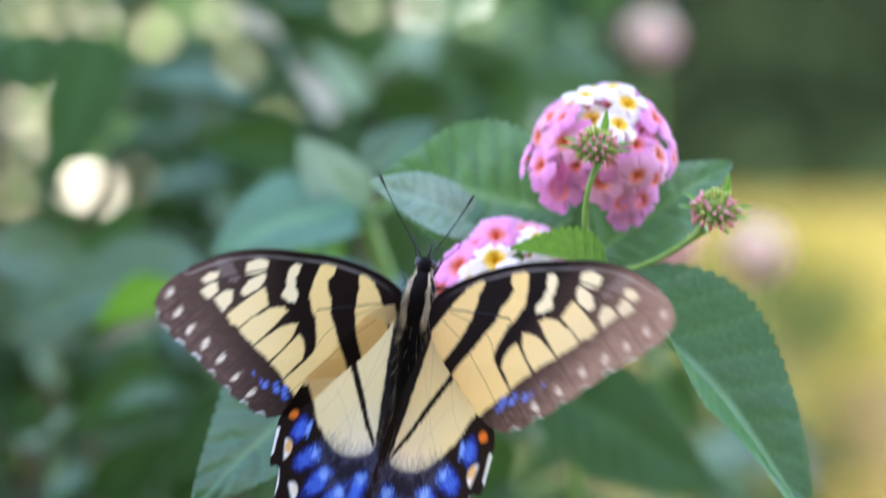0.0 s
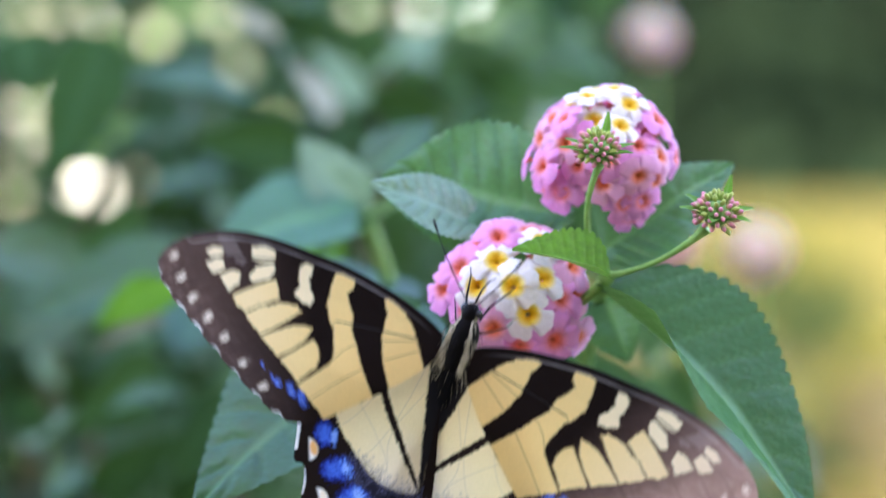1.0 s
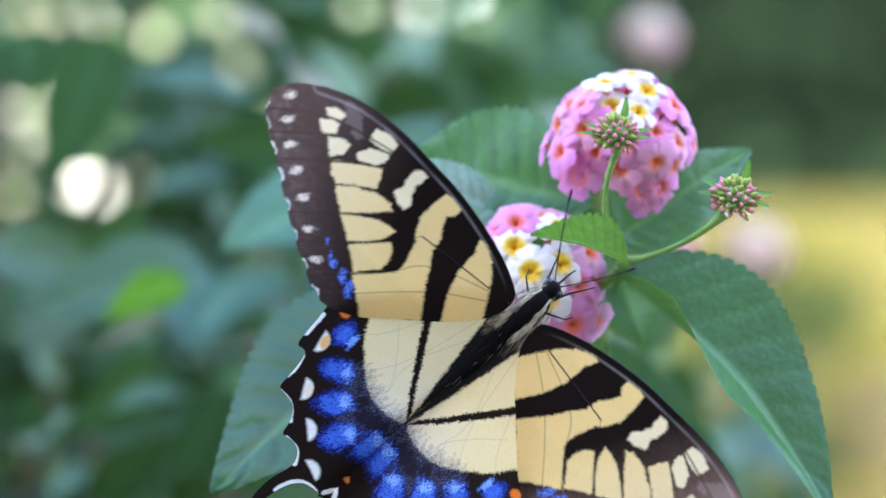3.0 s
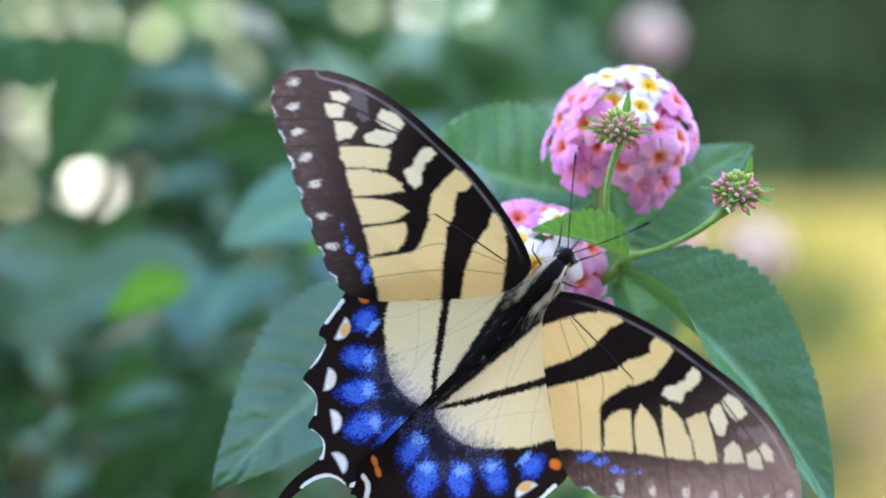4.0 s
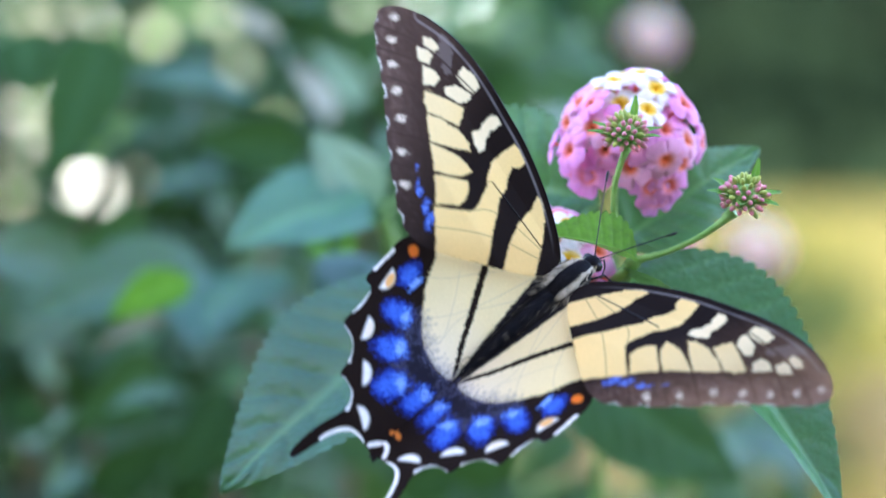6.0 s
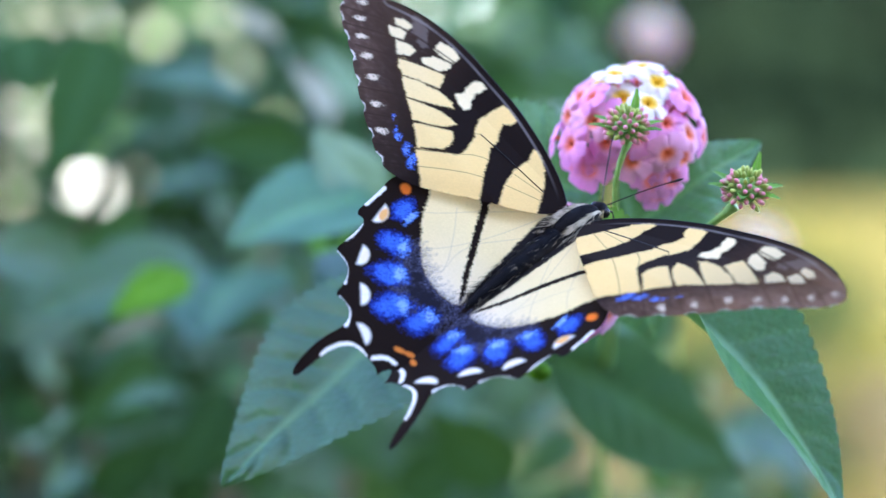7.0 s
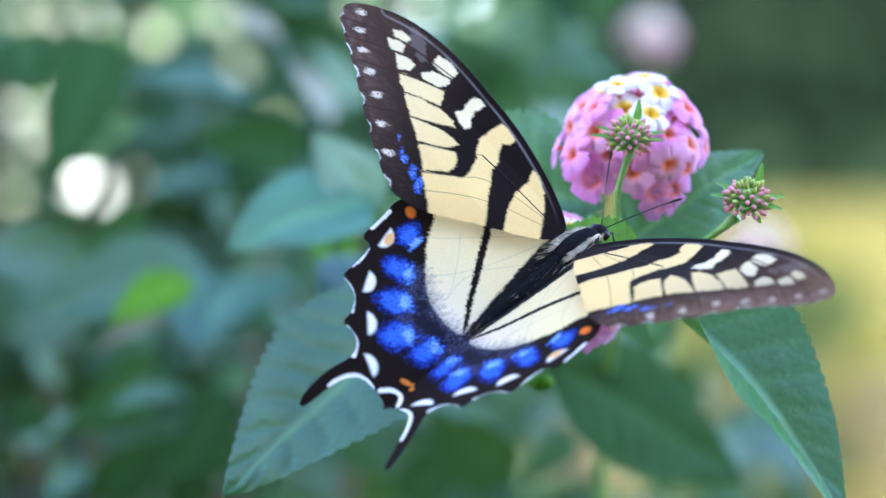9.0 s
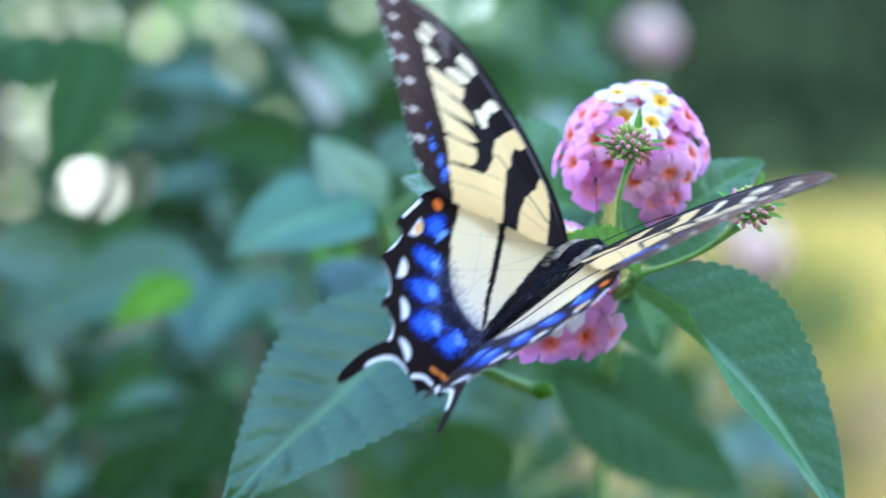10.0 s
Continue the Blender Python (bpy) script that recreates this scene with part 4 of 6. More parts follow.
    leaf((0.03250, 0.64300, 0.98460), (0.03673, 0.63700, 0.97180), (-0.3, -0.9, 0.2), 0.0062, M_LEAF_LIT, "small curled young leaf", 6, curl=0.2, fold=0.35, steps=30, teeth=12)
    # this leaf takes a darker colour in place of the shade it hangs in
    leaf((0.02035, 0.72953, 0.96414), (0.06737, 0.76907, 0.93503), (0.1, -0.90, 0.30), 0.0130, M_BUSH_DARK, "broad green leaf in the shade below", 7, curl=0.1, fold=0.1, wrinkle=0.0006)
    return top


shoot = flowering_shoot()


# ---- the shoot just behind ----
def rear_shoot():
    root = Vector((-0.01044, 0.73975, 0.97856))
    top = thing("lantana_shoot", "paler lantana side shoot with a few soft leaves", "plant", Matrix.Translation(root))

    def leaf(base, tip, face, half, mat, seed, label="soft green leaf"):
        m, n = stand(Vector(base) - root, Vector(tip) - root, face)
        return part("leaf", leaf_mesh("rear_leaf", n, half, mat, 26, 5, 14, seed=seed, fold=0.15), top, label, m)

    part("stem", mesh_of("stem", *tube(bent(Vector((-0.01592, 0.73505, 0.99722)) - root, Vector((-0.00689, 0.75939, 0.95501)) - root, (0.002, 0, 0), 8), 0.0016, 8), M_STEM), top, "pale green stem")
    leaf((-0.01777, 0.73510, 1.00030), (-0.04824, 0.71994, 0.99062), (-0.1, -0.55, 0.85), 0.0150, M_LEAF_LIT, 1)
    leaf((-0.0168, 0.7350, 0.9970), (-0.0305, 0.7450, 1.0152), (0.0, -0.85, 0.5), 0.0066, M_LEAF_PALE, 2)
    leaf((-0.0152, 0.7600, 1.0066), (-0.0012, 0.7700, 1.0196), (0.1, -0.6, 0.8), 0.0066, M_LEAF, 3)
    leaf((-0.0153, 0.7350, 0.9960), (0.0019, 0.7100, 1.0066), (0.1, -0.5, 0.85), 0.0070, M_LEAF_PALE, 4)
    leaf((-0.01184, 0.74985, 0.98457), (-0.02708, 0.71969, 0.97430), (-0.1, -0.7, 0.6), 0.0130, M_LEAF, 5)
    leaf((-0.0614, 0.7850, 0.9815), (-0.0786, 0.7720, 0.9722), (0.1, -0.7, 0.7), 0.0056, M_LIME, 6)
    leaf((-0.05257, 0.85981, 0.98086), (-0.06251, 0.81955, 0.96523), (-0.2, -0.6, 0.8), 0.0160, M_LEAF, 7)
    leaf((-0.02606, 0.79984, 0.98354), (-0.03370, 0.78990, 0.98772), (0, -0.8, 0.5), 0.0040, M_LIME, 8)
    leaf((-0.02606, 0.79984, 0.98354), (-0.02308, 0.78993, 0.98932), (0, -0.8, 0.5), 0.0040, M_LIME, 9)
    return top


shoot_rear = rear_shoot()


# ---- the bush behind ----
BUSH_LEAVES = [leaf_mesh("bush_leaf", 1.0, h, mat, 12, 3, 8, c, 0.2, 0.012, k) for k, (h, mat, c) in enumerate(((0.34, M_BUSH, 0.25), (0.40, M_BUSH, 0.1), (0.30, M_BUSH, 0.4), (0.36, M_LEAF, 0.2), (0.33, M_BUSH_LIGHT, 0.2), (0.36, M_LEAF_PALE, 0.15), (0.33, M_BUSH_DARK, 0.1), (0.36, M_DRY, 0.1), (0.40, M_GLINT, 0.1)))]


def big_leaf(parent, base, tip, face, kind, wide=1.0):
    m, n = stand(base, tip, face)
    return part("leaf", BUSH_LEAVES[kind], parent, "", m @ Matrix.Diagonal((n * wide, n, n, 1)))


def leafy(rnd, gaps, eye, near, far, across, high, size, count, weights):
    """Places for leaves in a stretch of bush, with the gaps kept open."""
    out = []
    while len(out) < count:
        y = rnd.uniform(near, far)
        c = Vector((rnd.uniform(*across) * y, y, 1 + rnd.uniform(*high) * y))
        low = 0.06 if (c.z - 1) / y < -0.056 + rnd.uniform(-0.012, 0.004) else 0.0
        if c.x > (0.047 + low + rnd.uniform(-0.016, 0.006)) * y and near < 1.4:
            continue
        n = rnd.uniform(*size)
        a = rnd.uniform(0, 6.28)
        way = Vector((math.cos(a), rnd.uniform(-0.5, 0.3), math.sin(a) - 0.45)).normalized()
        face = Vector((rnd.uniform(-0.7, 0.7), rnd.uniform(-1.0, -0.2), rnd.uniform(-0.5, 1.0)))
        free = True
        for g, r, deep in gaps:
            if c.y > deep:
                continue
            w = (g - eye).normalized()
            for q in (-0.5, -0.2, 0.1, 0.4):
                e = c + way * n * q - eye
                d = e - w * e.dot(w)
                near_share = e.length / (g - eye).length
                if d.length < r * near_share + 0.0062 * max(0, 1 - near_share) + n * (0.05, 0.30, 0.27, 0.06)[int((q + 0.5) * 3.4)]:
                    free = False
        if not free:
            continue
        out.append((c - way * n * 0.5, c + way * n * 0.5, face, rnd.choices(range(6), weights)[0]))
    return out


def bush():
    root = Vector((-0.10, 1.05, 0))
    top = thing("lantana_bush", "dense leafy green bush with dark glossy leaves", "bush", Matrix.Translation(root))
    rnd = random.Random(77)
    for k in range(14):
        tip = Vector((rnd.uniform(-0.22, 0.10), rnd.uniform(-0.15, 0.28), rnd.uniform(0.85, 1.15)))
        foot = Vector((rnd.uniform(-0.12, 0.12), rnd.uniform(-0.08, 0.12), 0))
        pts = bent(foot, tip, (rnd.uniform(-.04, .04), rnd.uniform(-.04, .04), 0.04), 10)
        part("stem", mesh_of("bush_stem", *tube(pts, [0.006 - 0.0005 * i for i in range(11)], 7), M_STEM_BROWN), top)
    # pale leaves in the sun behind gaps, added to give bright blurred spots
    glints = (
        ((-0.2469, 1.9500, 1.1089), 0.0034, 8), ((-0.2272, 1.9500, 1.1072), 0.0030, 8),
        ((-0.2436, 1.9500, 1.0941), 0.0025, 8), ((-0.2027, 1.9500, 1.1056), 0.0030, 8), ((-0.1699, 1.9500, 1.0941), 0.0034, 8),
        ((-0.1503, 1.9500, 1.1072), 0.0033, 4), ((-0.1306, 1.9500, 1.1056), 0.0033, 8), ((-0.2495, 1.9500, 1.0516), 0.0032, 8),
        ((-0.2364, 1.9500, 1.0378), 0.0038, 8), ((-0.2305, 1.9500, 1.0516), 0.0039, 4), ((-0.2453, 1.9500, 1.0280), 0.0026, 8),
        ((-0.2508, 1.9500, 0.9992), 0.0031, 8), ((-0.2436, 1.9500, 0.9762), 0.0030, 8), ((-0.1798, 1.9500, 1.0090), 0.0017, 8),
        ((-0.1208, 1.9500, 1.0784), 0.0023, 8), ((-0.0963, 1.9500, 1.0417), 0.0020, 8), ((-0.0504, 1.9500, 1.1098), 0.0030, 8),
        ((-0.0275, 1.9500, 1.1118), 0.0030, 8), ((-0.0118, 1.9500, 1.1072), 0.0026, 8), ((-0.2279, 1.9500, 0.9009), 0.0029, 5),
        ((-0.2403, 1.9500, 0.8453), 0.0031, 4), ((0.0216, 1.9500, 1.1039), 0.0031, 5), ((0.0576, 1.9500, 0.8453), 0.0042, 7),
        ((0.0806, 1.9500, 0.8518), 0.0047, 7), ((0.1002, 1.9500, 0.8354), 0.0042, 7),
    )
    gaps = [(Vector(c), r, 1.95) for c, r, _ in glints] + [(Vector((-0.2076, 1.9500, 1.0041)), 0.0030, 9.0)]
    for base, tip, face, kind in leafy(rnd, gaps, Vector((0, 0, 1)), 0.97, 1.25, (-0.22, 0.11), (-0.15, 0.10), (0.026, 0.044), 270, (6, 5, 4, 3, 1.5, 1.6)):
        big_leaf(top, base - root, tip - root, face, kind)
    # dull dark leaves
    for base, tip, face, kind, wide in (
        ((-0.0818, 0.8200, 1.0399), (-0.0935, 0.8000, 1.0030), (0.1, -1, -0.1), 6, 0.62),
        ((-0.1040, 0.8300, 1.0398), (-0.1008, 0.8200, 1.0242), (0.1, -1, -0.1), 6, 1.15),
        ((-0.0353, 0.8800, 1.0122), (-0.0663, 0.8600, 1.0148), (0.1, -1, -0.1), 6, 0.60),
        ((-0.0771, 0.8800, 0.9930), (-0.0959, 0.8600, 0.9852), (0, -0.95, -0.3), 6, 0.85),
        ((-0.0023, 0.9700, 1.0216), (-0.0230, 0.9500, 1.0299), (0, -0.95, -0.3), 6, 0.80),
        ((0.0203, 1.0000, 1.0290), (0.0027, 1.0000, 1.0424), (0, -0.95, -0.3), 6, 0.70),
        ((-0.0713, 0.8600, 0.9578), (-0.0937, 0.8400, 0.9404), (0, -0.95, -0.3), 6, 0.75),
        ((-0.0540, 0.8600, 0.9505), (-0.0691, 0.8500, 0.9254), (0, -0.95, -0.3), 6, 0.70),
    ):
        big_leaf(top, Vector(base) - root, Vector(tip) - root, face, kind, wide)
    # dull dark leaves low in the bush; the shade there is in their colour
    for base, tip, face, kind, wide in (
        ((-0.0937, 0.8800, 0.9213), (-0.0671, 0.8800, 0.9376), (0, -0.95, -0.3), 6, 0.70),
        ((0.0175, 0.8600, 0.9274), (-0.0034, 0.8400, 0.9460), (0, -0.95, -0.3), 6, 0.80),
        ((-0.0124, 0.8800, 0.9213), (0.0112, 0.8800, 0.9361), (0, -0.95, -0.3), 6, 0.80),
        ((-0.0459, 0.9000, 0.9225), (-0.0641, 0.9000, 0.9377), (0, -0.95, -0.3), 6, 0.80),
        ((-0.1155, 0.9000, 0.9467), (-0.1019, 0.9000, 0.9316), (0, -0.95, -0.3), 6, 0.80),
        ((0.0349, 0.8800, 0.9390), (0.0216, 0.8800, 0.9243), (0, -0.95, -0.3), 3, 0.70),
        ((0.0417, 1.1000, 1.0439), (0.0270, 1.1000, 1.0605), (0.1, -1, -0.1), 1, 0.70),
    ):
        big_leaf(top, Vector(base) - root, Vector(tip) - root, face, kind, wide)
    # leaves behind the flower heads
    for base, tip, face, kind, wide in (
        ((0.0312, 0.8600, 0.9809), (0.0399, 0.8600, 1.0054), (0.1, -1, -0.1), 6, 0.80),
        ((0.0452, 0.8800, 0.9775), (0.0319, 0.8800, 0.9952), (0.1, -1, -0.1), 3, 0.80),
        ((0.0254, 0.8600, 0.9693), (0.0427, 0.8600, 0.9578), (0, -0.95, -0.3), 6, 0.90),
        ((0.0559, 0.8400, 0.9757), (0.0488, 0.8400, 0.9573), (0.1, -1, -0.1), 3, 0.80),
        ((0.0417, 0.9000, 0.9679), (0.0614, 0.9000, 0.9558), (0, -0.5, 0.86), 0, 0.80),
        ((0.0602, 0.9800, 1.0029), (0.0504, 0.9800, 1.0193), (0.1, -1, -0.1), 6, 0.80),
        ((0.0221, 0.9000, 0.9558), (0.0342, 0.9000, 0.9679), (0, -0.75, 0.65), 6, 0.80),
        ((0.0614, 0.9000, 0.9558), (0.0704, 0.9000, 0.9377), (0, -0.95, -0.3), 6, 0.60),
    ):
        big_leaf(top, Vector(base) - root, Vector(tip) - root, face, kind, wide)
    # glossy leaves that catch the sky
    for base, tip, face, kind, wide in (
        ((-0.0497, 0.9000, 1.0245), (-0.0811, 0.8800, 1.0343), (0, -0.5, 0.86), 0, 0.62),
        ((-0.0345, 0.9600, 1.0568), (-0.0571, 0.9600, 1.0496), (0, -0.5, 0.86), 0, 0.60),
        ((-0.0825, 0.9200, 0.9996), (-0.0587, 0.9100, 1.0072), (0, -0.5, 0.86), 0, 0.60),
        ((-0.0570, 0.8200, 0.9831), (-0.1014, 0.7900, 0.9718), (0, -0.85, 0.5), 1, 0.48),
        ((-0.1134, 0.8400, 0.9869), (-0.0828, 0.8300, 0.9815), (0, -0.9, 0.4), 1, 0.60),
        ((-0.0598, 0.8400, 0.9644), (-0.0308, 0.8200, 0.9707), (0, -0.5, 0.86), 0, 0.50),
        ((0.0346, 1.0500, 1.0454), (0.0575, 1.0500, 1.0348), (0, -0.5, 0.86), 0, 0.60),
    ):
        big_leaf(top, Vector(base) - root, Vector(tip) - root, face, kind, wide)
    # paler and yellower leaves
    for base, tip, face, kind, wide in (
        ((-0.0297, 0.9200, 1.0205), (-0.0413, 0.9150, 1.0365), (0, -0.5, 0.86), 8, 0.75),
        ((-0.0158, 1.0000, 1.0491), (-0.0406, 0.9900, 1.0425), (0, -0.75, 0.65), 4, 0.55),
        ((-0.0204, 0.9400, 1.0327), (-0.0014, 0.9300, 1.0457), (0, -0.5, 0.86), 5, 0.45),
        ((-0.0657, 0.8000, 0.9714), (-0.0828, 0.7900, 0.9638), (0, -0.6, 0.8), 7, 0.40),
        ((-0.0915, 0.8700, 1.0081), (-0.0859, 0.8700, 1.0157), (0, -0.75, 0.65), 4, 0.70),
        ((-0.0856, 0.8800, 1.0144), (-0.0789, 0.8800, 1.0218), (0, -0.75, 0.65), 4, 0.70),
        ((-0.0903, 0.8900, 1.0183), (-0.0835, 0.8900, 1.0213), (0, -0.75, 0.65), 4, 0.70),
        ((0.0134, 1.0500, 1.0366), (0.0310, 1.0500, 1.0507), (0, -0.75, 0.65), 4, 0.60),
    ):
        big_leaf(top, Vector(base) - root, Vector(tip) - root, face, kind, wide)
    # pale glossy leaves
    for base, tip, face, kind, wide in (
        ((-0.0217, 0.9300, 1.0246), (-0.0358, 0.9300, 1.0425), (0, -0.5, 0.86), 5, 0.80),
        ((-0.0107, 0.9200, 1.0359), (0.0032, 0.9200, 1.0498), (0, -0.5, 0.86), 5, 0.50),
        ((-0.0464, 0.9400, 1.0438), (-0.0614, 0.9400, 1.0533), (0, -0.5, 0.86), 8, 0.55),
        ((-0.0531, 0.9200, 1.0089), (-0.0392, 0.9200, 1.0019), (0, -0.5, 0.86), 0, 0.80),
        ((-0.0838, 0.8400, 0.9467), (-0.0619, 0.8300, 0.9530), (0, -0.5, 0.86), 0, 0.60),
        ((-0.1140, 0.9000, 0.9331), (-0.0988, 0.9000, 0.9429), (0, -0.75, 0.65), 5, 0.60),
        ((-0.0520, 0.9000, 0.9558), (-0.0626, 0.9000, 0.9422), (0, -0.75, 0.65), 3, 0.70),
        ((-0.1040, 0.8800, 0.9213), (-0.0878, 0.8800, 0.9302), (0, -0.5, 0.86), 0, 0.70),
    ):
        big_leaf(top, Vector(base) - root, Vector(tip) - root, face, kind, wide)
    # other pale leaves
    for base, tip, face, kind, wide in (
        ((0.0510, 1.1000, 1.0568), (0.0325, 1.1000, 1.0494), (0, -0.75, 0.65), 5, 0.60),
        ((-0.0501, 0.9500, 0.9246), (-0.0357, 0.9500, 0.9326), (0, -0.75, 0.65), 5, 0.50),
        ((-0.1155, 0.9500, 0.9565), (-0.1075, 0.9500, 0.9454), (0, -0.75, 0.65), 5, 0.70),
        ((-0.0762, 1.0000, 1.0080), (-0.0863, 1.0000, 1.0029), (0, -0.75, 0.65), 5, 0.80),
    ):
        big_leaf(top, Vector(base) - root, Vector(tip) - root, face, kind, wide)
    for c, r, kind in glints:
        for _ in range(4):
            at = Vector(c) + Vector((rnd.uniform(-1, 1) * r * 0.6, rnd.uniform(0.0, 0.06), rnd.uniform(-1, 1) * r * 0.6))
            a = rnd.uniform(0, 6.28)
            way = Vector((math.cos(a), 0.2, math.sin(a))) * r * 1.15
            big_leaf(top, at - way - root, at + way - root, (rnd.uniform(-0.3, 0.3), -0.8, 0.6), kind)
    # the sunny back of the bush, leaf by leaf in one mesh
    flat = BUSH_LEAVES[4]
    lv = [v.co.copy() for v in flat.vertices]
    lf = [tuple(p.vertices) for p in flat.polygons]
    # darker and lighter leaf colours carry part of the shade and sun here
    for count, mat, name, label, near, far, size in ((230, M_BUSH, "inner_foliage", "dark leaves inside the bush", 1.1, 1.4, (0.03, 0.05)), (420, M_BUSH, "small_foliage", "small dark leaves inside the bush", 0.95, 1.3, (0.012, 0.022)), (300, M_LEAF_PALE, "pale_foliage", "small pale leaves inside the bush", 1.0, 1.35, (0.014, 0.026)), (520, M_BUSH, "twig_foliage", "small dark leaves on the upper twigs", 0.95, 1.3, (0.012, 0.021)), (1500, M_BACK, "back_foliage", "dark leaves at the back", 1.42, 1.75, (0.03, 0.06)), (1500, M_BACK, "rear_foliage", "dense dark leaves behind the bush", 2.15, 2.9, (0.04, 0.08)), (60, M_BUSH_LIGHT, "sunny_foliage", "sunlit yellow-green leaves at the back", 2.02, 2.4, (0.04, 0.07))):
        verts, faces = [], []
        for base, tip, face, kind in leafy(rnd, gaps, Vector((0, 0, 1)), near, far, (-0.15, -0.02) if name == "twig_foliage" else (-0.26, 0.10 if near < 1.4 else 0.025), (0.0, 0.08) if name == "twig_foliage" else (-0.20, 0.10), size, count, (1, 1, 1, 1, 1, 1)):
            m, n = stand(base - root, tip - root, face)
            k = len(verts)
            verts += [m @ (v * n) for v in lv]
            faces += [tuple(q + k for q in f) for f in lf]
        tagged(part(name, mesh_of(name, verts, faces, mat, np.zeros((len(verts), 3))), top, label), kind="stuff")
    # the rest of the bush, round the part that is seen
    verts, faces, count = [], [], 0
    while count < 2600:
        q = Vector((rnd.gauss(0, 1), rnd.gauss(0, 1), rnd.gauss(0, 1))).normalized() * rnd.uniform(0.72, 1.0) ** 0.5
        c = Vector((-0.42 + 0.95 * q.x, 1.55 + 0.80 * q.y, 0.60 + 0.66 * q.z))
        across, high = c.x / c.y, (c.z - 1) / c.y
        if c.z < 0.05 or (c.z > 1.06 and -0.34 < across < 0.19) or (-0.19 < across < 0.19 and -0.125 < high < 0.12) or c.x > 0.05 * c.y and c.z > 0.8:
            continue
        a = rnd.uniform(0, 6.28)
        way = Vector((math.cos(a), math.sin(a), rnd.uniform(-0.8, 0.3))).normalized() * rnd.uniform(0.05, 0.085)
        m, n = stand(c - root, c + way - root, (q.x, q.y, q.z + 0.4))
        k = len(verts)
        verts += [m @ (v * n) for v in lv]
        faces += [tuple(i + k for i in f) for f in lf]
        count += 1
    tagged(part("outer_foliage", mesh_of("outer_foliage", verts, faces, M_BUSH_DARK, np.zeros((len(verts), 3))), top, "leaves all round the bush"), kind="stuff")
    return top


bush()


def far_bloom(centre, radius, seed, white_to, axis=(0, -0.7, 0.7)):
    c = Vector(centre)
    top = thing("lantana_bloom", "pale pink lantana bloom on a thin green stalk", "flower", Matrix.Translation(c), "lantana blooms")
    flower_head(top, (0, 0, 0), axis, radius, 26, white_to, 105, seed, "round pale pink flower head", 1.0)
    part("stem", mesh_of("stem", *tube(bent((0, 0.001, -radius * 0.4), (-0.02, 0.05, -c.z), (0.01, 0, 0.02), 8), 0.0012, 6), M_STEM), top)


far_bloom((0.0982, 1.6000, 1.0756), 0.0104, 51, 66)
far_bloom((0.0765, 1.1500, 0.9844), 0.0085, 52, 40)
far_bloom((0.1388, 1.5000, 0.9754), 0.0115, 53, 62)


def weed(x, y, height, seed):
    rnd = random.Random(seed)
    top = thing("weed", "low weed with dark green and withered brown leaves", "plant", Matrix.Translation((x, y, -0.02)), "weeds in the lawn")
    for k in range(5):
        e = Vector((rnd.uniform(-0.12, 0.12), rnd.uniform(-0.1, 0.1), height * rnd.uniform(0.75, 1.0)))
        pts = bent((0, 0, 0), e, (rnd.uniform(-.03, .03), 0, 0), 6)
        part("stem", mesh_of("weed_stem", *tube(pts, 0.003, 5), M_LITTER), top)
        for q in range(11):
            a = rnd.uniform(0, 6.28)
            base = pts[rnd.randint(3, 6)] + Vector((0, 0, rnd.uniform(-0.05, 0.02)))
            way = Vector((math.cos(a), math.sin(a), rnd.uniform(-0.3, 0.6))) * rnd.uniform(0.04, 0.075)
            m, n = stand(base, base + way, (0, -0.3, 1))
            part("leaf", WEED_LEAVES[rnd.randint(0, 2)], top, "", m @ Matrix.Diagonal((n, n, n, 1)))


WEED_LEAVES = [leaf_mesh("weed_leaf", 1.0, 0.22, mat, 8, 2, 4, 0.2, 0.2, 0.0, 3) for mat in (M_LITTER, M_LITTER, M_WEED)]
for wx, wy, wh, ws in ((0.17, 2.9, 0.83, 1), (0.30, 3.2, 0.82, 2), (0.42, 3.5, 0.82, 3), (0.08, 3.1, 0.80, 4), (0.52, 3.9, 0.80, 5), (0.24, 3.8, 0.78, 6), (0.36, 2.7, 0.83, 7), (0.46, 4.4, 0.74, 8)):
    weed(wx, wy, wh, ws)


def grass_clump(x, y, height, spread, seed, mat):
    rnd = random.Random(seed)
    top = thing("grass_clump", "loose clump of tall dry and green grass on the lawn", "grass", Matrix.Translation((x, y, rise(x, y) - 0.01)), "grass clumps on the lawn")
    verts, faces = [], []
    for _ in range(170):
        a, r = rnd.uniform(0, 6.28), spread * math.sqrt(rnd.random())
        foot = Vector((math.cos(a) * r * 0.6, math.sin(a) * r * 0.6, 0))
        tip = Vector((math.cos(a) * r, math.sin(a) * r, height * rnd.uniform(0.4, 1.0) * (1 - 0.4 * r / spread)))
        side = Vector((rnd.uniform(-1, 1), rnd.uniform(-0.4, 0.4), 0)).normalized() * rnd.uniform(0.006, 0.014)
        mid = foot.lerp(tip, 0.6) + Vector((0, 0, 0.05 * height))
        k = len(verts)
        verts += [foot - side, foot + side, mid + side, mid - side, tip]
        faces += [(k, k + 1, k + 2, k + 3), (k + 3, k + 2, k + 4)]
    tagged(part("grass_tuft", mesh_of("grass_tuft", verts, faces, mat), top, "narrow upright grass blades"), kind="stuff")


# ---- ground, shade wall, trees ----
def rise(x, y):
    """The lawn climbs gently towards the trees."""
    s = min(1, max(0, (x + 1) / 5))
    return 0.0085 * max(0, min(y, 200) - 12) * s * s * (3 - 2 * s)


